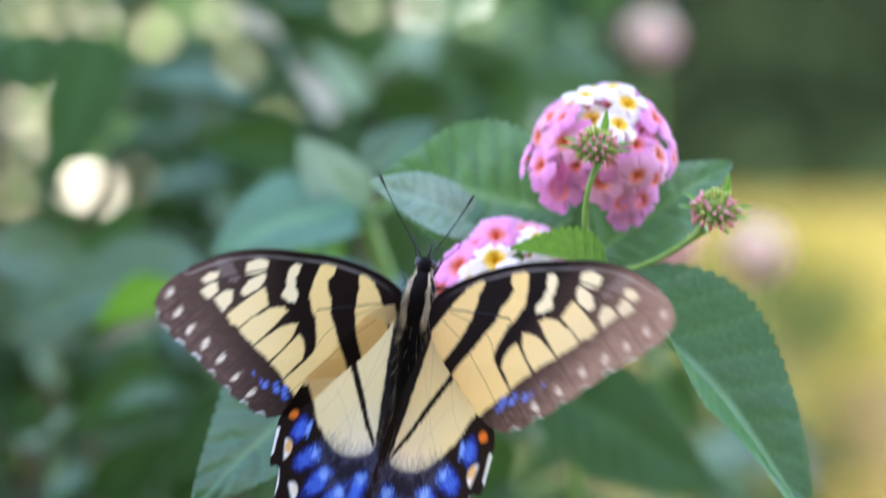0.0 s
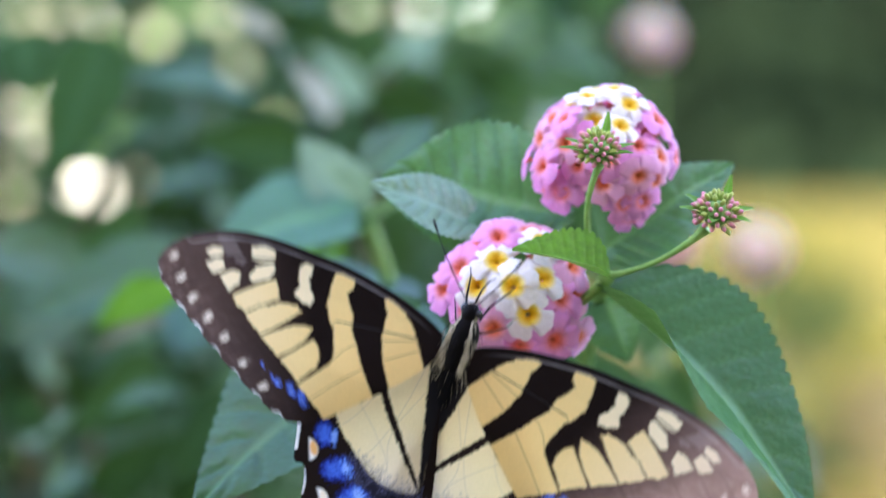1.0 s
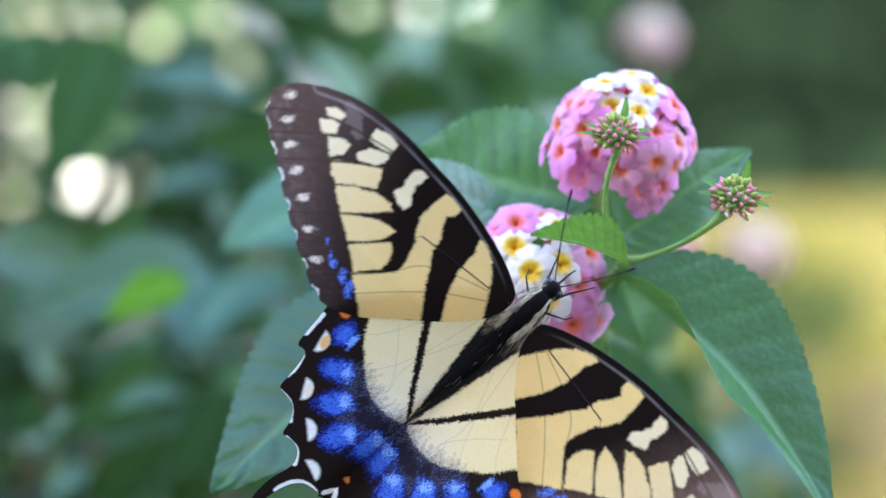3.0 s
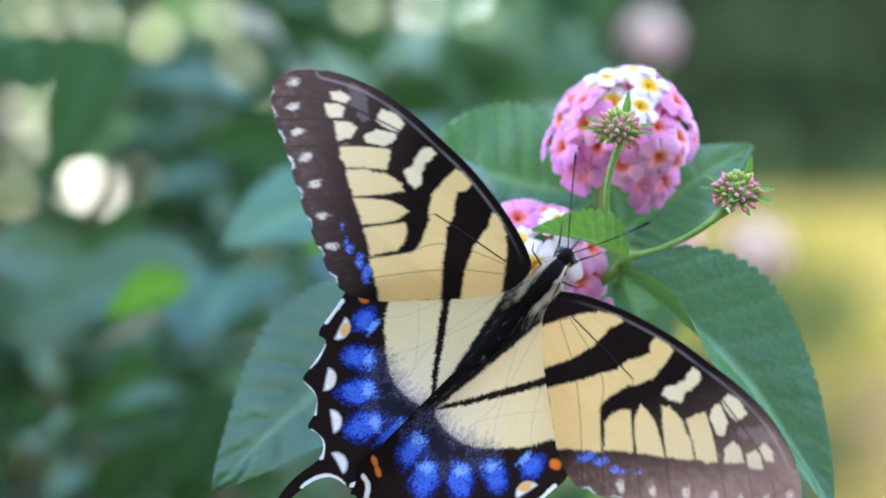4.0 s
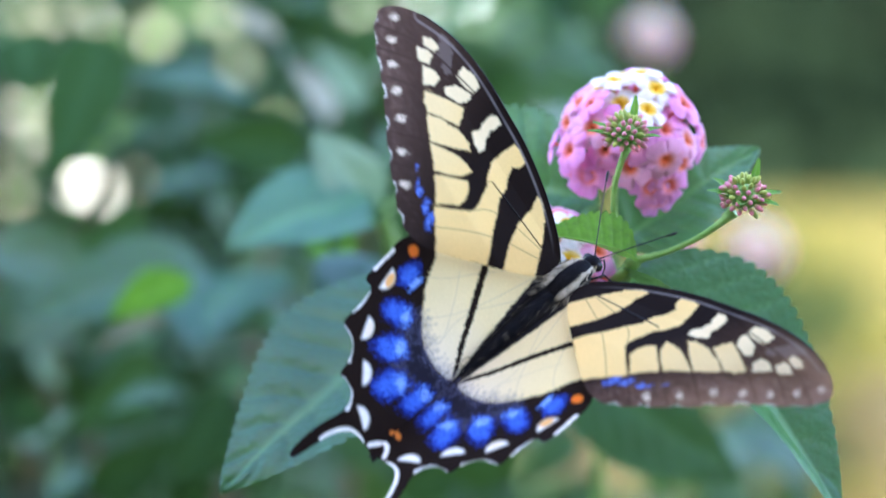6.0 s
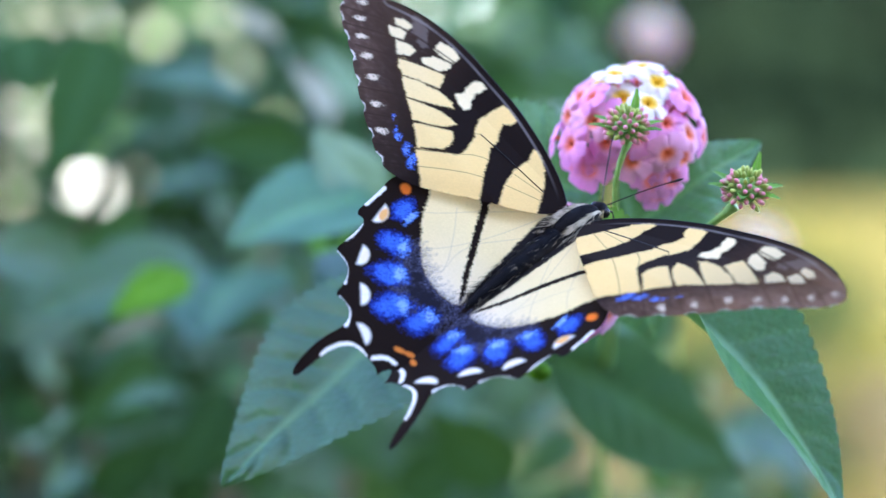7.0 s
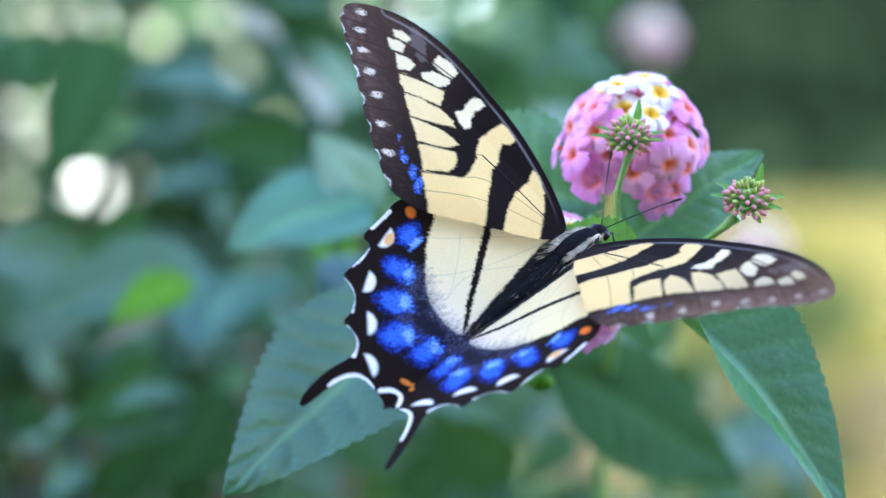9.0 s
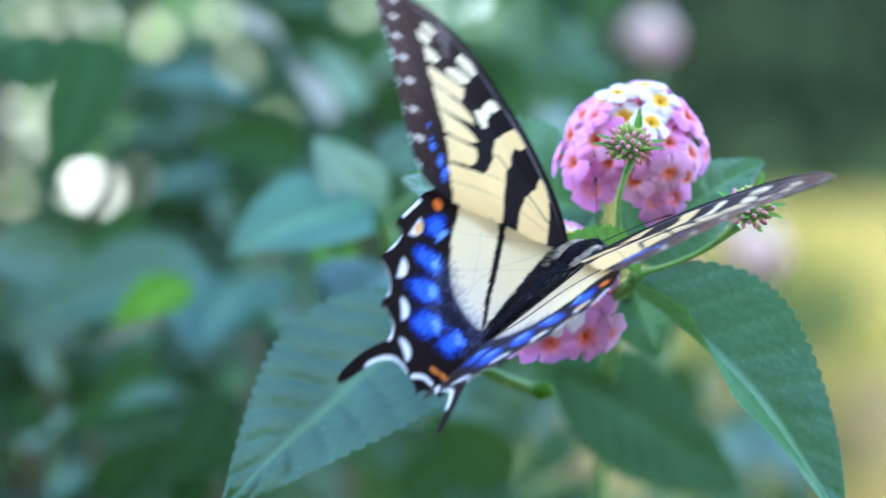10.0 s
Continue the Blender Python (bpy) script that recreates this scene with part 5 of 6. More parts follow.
def ground():
    n = 90
    rng = random.Random(5)
    verts, faces = [], []
    for i in range(n + 1):
        for j in range(n + 1):
            x, y = (i / n - 0.5) * 2, (j / n - 0.5) * 2
            x, y = math.copysign(abs(x) ** 3, x) * 900, math.copysign(abs(y) ** 3, y) * 900
            verts.append((x, y, rise(x, y) + 0.02 * math.sin(x * 0.9) * math.cos(y * 0.7) + rng.uniform(-0.01, 0.01)))
    for i in range(n):
        for j in range(n):
            a = i * (n + 1) + j
            faces.append((a, a + n + 1, a + n + 2, a + 1))
    tagged(new("ground", mesh_of("ground", verts, faces, M_LAWN)), "dry yellow-green lawn in full sun", "ground", kind="structure")


ground()


clump_rnd = random.Random(14)
for k in range(22):
    gy = 9.5 * 1.062 ** k
    gx = gy * clump_rnd.uniform(0.062, 0.132)
    grass_clump(gx, gy, clump_rnd.uniform(0.018, 0.034) * gy, clump_rnd.uniform(0.010, 0.020) * gy, k, (M_WEED, M_CLUMP, M_WEED)[k % 3])


def shaded_lawn():
    """Brown sheet with a wavy edge, laid on the lawn to stand in for shade."""
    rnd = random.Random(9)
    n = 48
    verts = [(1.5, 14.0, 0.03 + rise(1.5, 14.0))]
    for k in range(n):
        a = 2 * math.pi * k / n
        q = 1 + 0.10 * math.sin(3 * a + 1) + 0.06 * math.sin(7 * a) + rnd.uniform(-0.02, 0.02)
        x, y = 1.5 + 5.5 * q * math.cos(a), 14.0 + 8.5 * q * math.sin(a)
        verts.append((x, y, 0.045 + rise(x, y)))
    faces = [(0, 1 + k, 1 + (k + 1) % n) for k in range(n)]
    tagged(new("shaded_lawn", mesh_of("shaded_lawn", verts, faces, M_SHADED_GROUND)), "brown mottled ground, darkened in place of shade on the near lawn", "soil", kind="structure")


shaded_lawn()


# unseen wall, added only to keep the sun off the bush
def shade_wall():
    bm = bmesh.new()
    bmesh.ops.create_cube(bm, size=1.0, matrix=Matrix.Translation((0, -1.75, 2.3)) @ Matrix.Diagonal((9.0, 0.3, 4.6, 1)))
    bmesh.ops.bevel(bm, geom=bm.edges[:], offset=0.02, segments=2, affect="EDGES")
    me = bpy.data.meshes.new("wall")
    bm.to_mesh(me)
    bm.free()
    me.materials.append(M_WALL)
    tagged(new("shade_wall_south", me), "plain rendered wall, added out of view to shade the bush", "wall", kind="structure")


shade_wall()


def tree(x, y, height, spread, seed):
    rnd = random.Random(seed)
    top = thing("tree", "tall dark green tree at the far edge of the lawn", "tree", Matrix.Translation((x, y, rise(x, y) - 0.1)), "trees along the lawn")
    pieces = []
    for k in range(7):
        a = rnd.uniform(0, 6.28)
        e = Vector((math.cos(a) * spread * 0.6, math.sin(a) * spread * 0.6, height * rnd.uniform(0.6, 0.95)))
        pieces.append(tube(bent((0.1 * math.cos(a), 0.1 * math.sin(a), 0), e, (0, 0, 0.3), 6), [0.30, 0.26, 0.22, 0.18, 0.14, 0.10, 0.06], 6))
    part("trunk", mesh_of("trunk", *joined(pieces), M_BARK), top, "dark branching stems")
    verts, faces = [], []
    for _ in range(6500):
        a, u = rnd.uniform(0, 6.28), rnd.random()
        r = spread * math.sqrt(rnd.random()) * (0.75 + 0.25 * math.sin(3 * a + seed)) * (1 - 0.55 * u ** 3)
        c = Vector((math.cos(a) * r, math.sin(a) * r, 0.08 + height * u))
        w = Vector((rnd.gauss(0, 1), rnd.gauss(0, 1), rnd.gauss(0, 0.7))).normalized() * rnd.uniform(0.3, 0.55)
        b = w.cross(Vector((rnd.gauss(0, 1), rnd.gauss(0, 1), rnd.gauss(0, 1)))).normalized() * w.length * 0.55
        k = len(verts)
        verts += [c - w, c + b, c + w, c - b]
        faces.append((k, k + 1, k + 2, k + 3))
    tagged(part("crown", mesh_of("crown", verts, faces, M_CROWN, None, False), top, "ragged dark green crown"), kind="stuff")


for tx, ty, th, ts, sd in ((3.2, 112, 12.0, 3.6, 1), (8.0, 108, 13.0, 4.2, 2), (13.0, 110, 12.5, 4.2, 3), (18.5, 114, 13.0, 4.4, 4), (5.6, 122, 15.0, 4.6, 5), (10.8, 124, 15.5, 4.8, 6), (16.0, 126, 15.0, 4.8, 7)):
    tree(tx, ty, th, ts, sd)

# ---- what moves ----
def motions():
    body = [
        (0.0, pose(-0.00413, 0.58543, 0.98099, 90.5, 9.6, -11.7)),
        (0.2, pose(-0.00294, 0.59676, 0.98560, 89.7, 12.5, -10.1)),
        (0.3, pose(0.00112, 0.59801, 0.98666, 89.7, 19.0, -9.9)),
        (0.4, pose(0.00244, 0.59879, 0.98729, 90.9, 18.8, -9.1)),
        (0.5, pose(0.00216, 0.59917, 0.98644, 90.5, 16.5, -11.4)),
        (0.7, pose(0.00006, 0.59222, 0.98276, 87.2, 23.5, -9.1)),
        (0.8, pose(0.00237, 0.58764, 0.97604, 101.4, 30.1, -27.3)),
        (0.9, pose(0.00250, 0.58105, 0.97296, 104.8, 28.4, -18.0)),
        (1.0, pose(0.00309, 0.57513, 0.97407, 105.3, 21.6, -18.0)),
        (1.2, pose(0.00610, 0.58864, 0.98101, 100.5, 26.2, -12.9)),
        (1.3, pose(0.01049, 0.58174, 0.98126, 94.4, 32.2, -13.6)),
        (1.5, pose(0.01504, 0.56957, 0.97937, 75.8, 33.3, -12.5)),
        (1.7, pose(0.01229, 0.57249, 0.97853, 89.3, 32.7, -7.3)),
        (2.0, pose(0.00813, 0.57474, 0.97927, 88.1, 34.3, -5.7)),
        (2.5, pose(0.01195, 0.58409, 0.98033, 99.5, 29.6, -7.9)),
        (2.7, pose(0.01240, 0.57557, 0.97939, 98.6, 43.2, -10.6)),
        (3.8, pose(0.01712, 0.56953, 0.98219, 84.5, 45.4, -5.5)),
        (4.0, pose(0.01631, 0.57149, 0.98439, 89.4, 40.0, -2.5)),
        (4.2, pose(0.01572, 0.57359, 0.98527, 83.1, 40.9, -7.4)),
        (4.5, pose(0.01522, 0.57391, 0.98229, 77.6, 42.1, -18.5)),
        (4.7, pose(0.01627, 0.57522, 0.98130, 59.7, 42.1, -25.0)),
        (4.9, pose(0.01980, 0.57774, 0.98510, 49.6, 41.5, -37.2)),
        (5.0, pose(0.01932, 0.57886, 0.98446, 41.2, 41.6, -36.7)),
        (5.2, pose(0.01988, 0.57503, 0.98410, 42.2, 35.7, -29.0)),
        (5.5, pose(0.01945, 0.57079, 0.98227, 42.9, 35.7, -25.9)),
        (5.7, pose(0.02066, 0.57233, 0.98227, 47.3, 38.6, -22.0)),
        (6.8, pose(0.02085, 0.57958, 0.99431, 27.9, 21.0, -45.0)),
        (7.0, pose(0.02227, 0.58022, 0.99424, 30.4, 26.9, -36.5)),
        (7.3, pose(0.01961, 0.57809, 0.99297, 35.6, 24.1, -38.0)),
        (7.5, pose(0.01984, 0.57733, 0.99318, 40.4, 26.6, -33.0)),
        (7.8, pose(0.02133, 0.57605, 0.99089, 43.9, 28.5, -25.0)),
        (8.0, pose(0.02194, 0.57503, 0.98960, 55.8, 27.9, -19.8)),
        (8.2, pose(0.02091, 0.57458, 0.98959, 57.7, 28.0, -19.6)),
        (8.5, pose(0.02177, 0.57542, 0.99173, 50.1, 23.3, -23.2)),
        (9.0, pose(0.02225, 0.57866, 0.99004, 34.0, 27.3, -34.8)),
        (9.2, pose(0.02145, 0.57989, 0.99004, 34.3, 27.7, -34.4)),
        (9.3, pose(0.02187, 0.58401, 0.98978, 31.7, 27.2, -34.0)),
        (9.4, pose(0.02403, 0.58188, 0.98998, 24.2, 22.1, -25.8)),
        (9.5, pose(0.02488, 0.58150, 0.99044, 22.3, 24.7, -26.2)),
        (9.7, pose(0.02541, 0.58317, 0.98999, 21.0, 24.5, -24.9)),
        (10.0, pose(0.02290, 0.58578, 0.98821, 25.1, 20.9, -29.0)),
    ]
    walk(fly, body)
    fore_right = [
        (0.0, pose(0.00250, 0.00150, 0.00235, -13.6, -32.8, 9.6)),
        (0.2, pose(0.00250, 0.00150, 0.00235, -10.4, -43.0, 6.9)),
        (0.3, pose(0.00250, 0.00150, 0.00235, -6.0, -44.9, 2.2)),
        (0.4, pose(0.00250, 0.00150, 0.00235, 1.3, -46.1, -1.7)),
        (0.5, pose(0.00250, 0.00150, 0.00235, 5.9, -44.2, -6.0)),
        (0.7, pose(0.00250, 0.00150, 0.00235, 5.4, -40.1, -6.1)),
        (0.8, pose(0.00250, 0.00150, 0.00235, 4.3, -7.6, -3.6)),
        (0.9, pose(0.00250, 0.00150, 0.00235, 4.3, 3.2, -4.4)),
        (1.0, pose(0.00250, 0.00150, 0.00235, -1.7, 3.4, -5.4)),
        (1.2, pose(0.00250, 0.00150, 0.00235, 0.4, -3.6, -0.9)),
        (1.3, pose(0.00250, 0.00150, 0.00235, 0.4, 1.9, 2.1)),
        (1.5, pose(0.00250, 0.00150, 0.00235, 0.9, -4.9, 0.7)),
        (1.7, pose(0.00250, 0.00150, 0.00235, -1.6, -14.9, -0.9)),
        (2.0, pose(0.00250, 0.00150, 0.00235, -2.7, -17.0, 0.6)),
        (2.5, pose(0.00250, 0.00150, 0.00235, -2.0, -16.1, -1.5)),
        (2.7, pose(0.00250, 0.00150, 0.00235, -0.5, -6.8, 1.0)),
        (3.8, pose(0.00250, 0.00150, 0.00235, 1.1, -19.1, 1.4)),
        (4.0, pose(0.00250, 0.00150, 0.00235, 1.1, -10.1, -0.2)),
        (4.2, pose(0.00250, 0.00150, 0.00235, 2.0, -10.5, 0.3)),
        (4.5, pose(0.00250, 0.00150, 0.00235, 7.3, -3.7, 1.0)),
        (4.7, pose(0.00250, 0.00150, 0.00235, 2.6, -7.3, 0.1)),
        (4.9, pose(0.00250, 0.00150, 0.00235, 0.9, -11.2, 2.0)),
        (5.0, pose(0.00250, 0.00150, 0.00235, -0.3, -16.8, 3.3)),
        (5.2, pose(0.00250, 0.00150, 0.00235, 0.4, -21.0, 4.6)),
        (5.5, pose(0.00250, 0.00150, 0.00235, 1.1, -26.4, 1.2)),
        (5.7, pose(0.00250, 0.00150, 0.00235, 1.0, -27.1, 1.3)),
        (6.8, pose(0.00250, 0.00150, 0.00235, 3.6, -6.5, 4.8)),
        (7.0, pose(0.00250, 0.00150, 0.00235, 3.5, -15.8, 4.0)),
        (7.3, pose(0.00250, 0.00150, 0.00235, -0.5, -18.0, 3.9)),
        (7.5, pose(0.00250, 0.00150, 0.00235, 0.1, -18.6, 4.2)),
        (7.8, pose(0.00250, 0.00150, 0.00235, 2.6, -20.0, 0.9)),
        (8.0, pose(0.00250, 0.00150, 0.00235, 3.6, -11.9, 1.9)),
        (8.2, pose(0.00250, 0.00150, 0.00235, 3.8, -10.6, 3.3)),
        (8.5, pose(0.00250, 0.00150, 0.00235, 1.1, -15.2, 2.3)),
        (9.0, pose(0.00250, 0.00150, 0.00235, 0.3, -23.9, 2.3)),
        (9.2, pose(0.00250, 0.00150, 0.00235, -0.1, -24.3, 2.7)),
        (9.3, pose(0.00250, 0.00150, 0.00235, 3.8, -59.8, 2.9)),
        (9.4, pose(0.00250, 0.00150, 0.00235, 2.2, -42.2, 4.5)),
        (9.5, pose(0.00250, 0.00150, 0.00235, 2.1, -40.0, -0.2)),
        (9.7, pose(0.00250, 0.00150, 0.00235, 1.5, -40.9, 0.2)),
        (10.0, pose(0.00250, 0.00150, 0.00235, 2.5, -39.4, 1.0)),
    ]
    walk(fly_wings[1][0], fore_right)
    hind_right = [
        (0.0, pose(0.00250, -0.00400, 0.00150, -10.7, -33.9, 4.5)),
        (0.2, pose(0.00250, -0.00400, 0.00150, -9.7, -43.1, 5.9)),
        (0.3, pose(0.00250, -0.00400, 0.00150, -5.7, -45.0, 1.6)),
        (0.4, pose(0.00250, -0.00400, 0.00150, 0.9, -46.1, -1.5)),
        (0.5, pose(0.00250, -0.00400, 0.00150, 5.3, -44.3, -5.1)),
        (0.7, pose(0.00250, -0.00400, 0.00150, 5.3, -38.3, -4.8)),
        (0.8, pose(0.00250, -0.00400, 0.00150, 4.2, -7.6, -3.1)),
        (0.9, pose(0.00250, -0.00400, 0.00150, 3.7, 2.8, -3.8)),
        (1.0, pose(0.00250, -0.00400, 0.00150, -1.6, 3.5, -4.6)),
        (1.2, pose(0.00250, -0.00400, 0.00150, 0.3, -3.6, -0.8)),
        (1.3, pose(0.00250, -0.00400, 0.00150, 0.2, 1.4, -0.3)),
        (1.5, pose(0.00250, -0.00400, 0.00150, 0.9, -4.9, 0.5)),
        (1.7, pose(0.00250, -0.00400, 0.00150, -0.5, -14.1, 0.2)),
        (2.0, pose(0.00250, -0.00400, 0.00150, -1.7, -16.5, -1.1)),
        (2.5, pose(0.00250, -0.00400, 0.00150, -1.7, -16.2, -2.8)),
        (2.7, pose(0.00250, -0.00400, 0.00150, -0.4, -7.1, -1.0)),
        (3.8, pose(0.00250, -0.00400, 0.00150, 1.5, -19.1, 0.2)),
        (4.0, pose(0.00250, -0.00400, 0.00150, 1.3, -10.1, -1.2)),
        (4.2, pose(0.00250, -0.00400, 0.00150, 2.0, -10.7, -0.3)),
        (4.5, pose(0.00250, -0.00400, 0.00150, 7.4, -3.5, 0.2)),
        (4.7, pose(0.00250, -0.00400, 0.00150, 4.7, -7.2, 0.0)),
        (4.9, pose(0.00250, -0.00400, 0.00150, 3.1, -12.2, 0.4)),
        (5.0, pose(0.00250, -0.00400, 0.00150, 2.1, -17.6, 2.1)),
        (5.2, pose(0.00250, -0.00400, 0.00150, 3.8, -20.5, 2.7)),
        (5.5, pose(0.00250, -0.00400, 0.00150, 3.8, -26.9, -0.6)),
        (5.7, pose(0.00250, -0.00400, 0.00150, 2.9, -27.8, -0.5)),
        (6.8, pose(0.00250, -0.00400, 0.00150, 4.3, -6.8, 3.3)),
        (7.0, pose(0.00250, -0.00400, 0.00150, 5.3, -16.0, 2.6)),
        (7.3, pose(0.00250, -0.00400, 0.00150, 1.6, -18.2, 1.7)),
        (7.5, pose(0.00250, -0.00400, 0.00150, 1.4, -19.2, 2.2)),
        (7.8, pose(0.00250, -0.00400, 0.00150, 3.2, -20.5, -0.3)),
        (8.0, pose(0.00250, -0.00400, 0.00150, 3.9, -12.3, 1.7)),
        (8.2, pose(0.00250, -0.00400, 0.00150, 5.0, -10.1, 2.3)),
        (8.5, pose(0.00250, -0.00400, 0.00150, 1.4, -15.2, 2.8)),
        (9.0, pose(0.00250, -0.00400, 0.00150, 1.8, -24.9, 1.3)),
        (9.2, pose(0.00250, -0.00400, 0.00150, 1.3, -25.2, 1.6)),
        (9.3, pose(0.00250, -0.00400, 0.00150, 23.2, -53.9, -20.5)),
        (9.4, pose(0.00250, -0.00400, 0.00150, 11.8, -39.5, -7.8)),
        (9.5, pose(0.00250, -0.00400, 0.00150, 1.7, -39.1, 0.2)),
        (9.7, pose(0.00250, -0.00400, 0.00150, 1.3, -40.4, 0.1)),
        (10.0, pose(0.00250, -0.00400, 0.00150, 2.7, -39.8, 0.6)),
    ]
    walk(fly_wings[1][1], hind_right)
    fore_left = [
        (0.0, pose(-0.00250, 0.00150, 0.00235, 20.5, 57.0, 5.4)),
        (0.2, pose(-0.00250, 0.00150, 0.00235, 19.6, 62.0, 7.9)),
        (0.3, pose(-0.00250, 0.00150, 0.00235, 13.9, 63.5, 3.9)),
        (0.4, pose(-0.00250, 0.00150, 0.00235, 8.2, 66.7, -0.7)),
        (0.5, pose(-0.00250, 0.00150, 0.00235, 2.5, 69.2, -4.6)),
        (0.7, pose(-0.00250, 0.00150, 0.00235, -3.1, 52.6, 3.9)),
        (0.8, pose(-0.00250, 0.00150, 0.00235, 1.4, 9.4, 5.3)),
        (0.9, pose(-0.00250, 0.00150, 0.00235, -2.2, -0.9, 7.8)),
        (1.0, pose(-0.00250, 0.00150, 0.00235, -5.0, 1.1, 5.6)),
        (1.2, pose(-0.00250, 0.00150, 0.00235, -1.9, 45.5, -9.2)),
        (1.3, pose(-0.00250, 0.00150, 0.00235, 0.8, 25.2, -5.2)),
        (1.5, pose(-0.00250, 0.00150, 0.00235, 1.9, 7.4, 3.2)),
        (1.7, pose(-0.00250, 0.00150, 0.00235, 7.7, 24.7, 1.4)),
        (2.0, pose(-0.00250, 0.00150, 0.00235, 8.2, 25.6, 2.5)),
        (2.5, pose(-0.00250, 0.00150, 0.00235, 4.6, 21.5, -0.2)),
        (2.7, pose(-0.00250, 0.00150, 0.00235, 0.7, 18.0, 1.5)),
        (3.8, pose(-0.00250, 0.00150, 0.00235, 0.2, 20.6, 0.4)),
        (4.0, pose(-0.00250, 0.00150, 0.00235, 3.1, 15.6, 0.6)),
        (4.2, pose(-0.00250, 0.00150, 0.00235, 1.0, 15.4, 2.3)),
        (4.5, pose(-0.00250, 0.00150, 0.00235, -5.2, 7.7, 3.1)),
        (4.7, pose(-0.00250, 0.00150, 0.00235, -3.3, 9.8, 4.7)),
        (4.9, pose(-0.00250, 0.00150, 0.00235, -1.2, 19.4, 3.7)),
        (5.0, pose(-0.00250, 0.00150, 0.00235, 1.0, 32.3, 1.3)),
        (5.2, pose(-0.00250, 0.00150, 0.00235, 2.0, 36.8, -0.7)),
        (5.5, pose(-0.00250, 0.00150, 0.00235, 1.3, 45.9, 3.8)),
        (5.7, pose(-0.00250, 0.00150, 0.00235, 2.5, 44.0, 3.9)),
        (6.8, pose(-0.00250, 0.00150, 0.00235, 0.8, 29.6, 3.0)),
        (7.0, pose(-0.00250, 0.00150, 0.00235, 4.1, 23.5, 1.4)),
        (7.3, pose(-0.00250, 0.00150, 0.00235, 1.1, 23.3, 0.7)),
        (7.5, pose(-0.00250, 0.00150, 0.00235, -0.3, 26.9, -0.5)),
        (7.8, pose(-0.00250, 0.00150, 0.00235, -0.4, 35.1, 0.6)),
        (8.0, pose(-0.00250, 0.00150, 0.00235, 5.2, 28.8, 1.1)),
        (8.2, pose(-0.00250, 0.00150, 0.00235, 2.9, 19.8, 2.6)),
        (8.5, pose(-0.00250, 0.00150, 0.00235, 0.3, 21.4, 2.2)),
        (9.0, pose(-0.00250, 0.00150, 0.00235, 0.5, 30.7, 3.3)),
        (9.2, pose(-0.00250, 0.00150, 0.00235, 0.2, 30.3, 3.3)),
        (9.3, pose(-0.00250, 0.00150, 0.00235, -2.6, 53.7, -3.4)),
        (9.4, pose(-0.00250, 0.00150, 0.00235, 2.5, 44.4, -3.3)),
        (9.5, pose(-0.00250, 0.00150, 0.00235, -1.1, 46.1, -2.1)),
        (9.7, pose(-0.00250, 0.00150, 0.00235, -0.5, 46.6, -0.1)),
        (10.0, pose(-0.00250, 0.00150, 0.00235, 0.9, 41.9, 0.9)),
    ]
    walk(fly_wings[-1][0], fore_left)
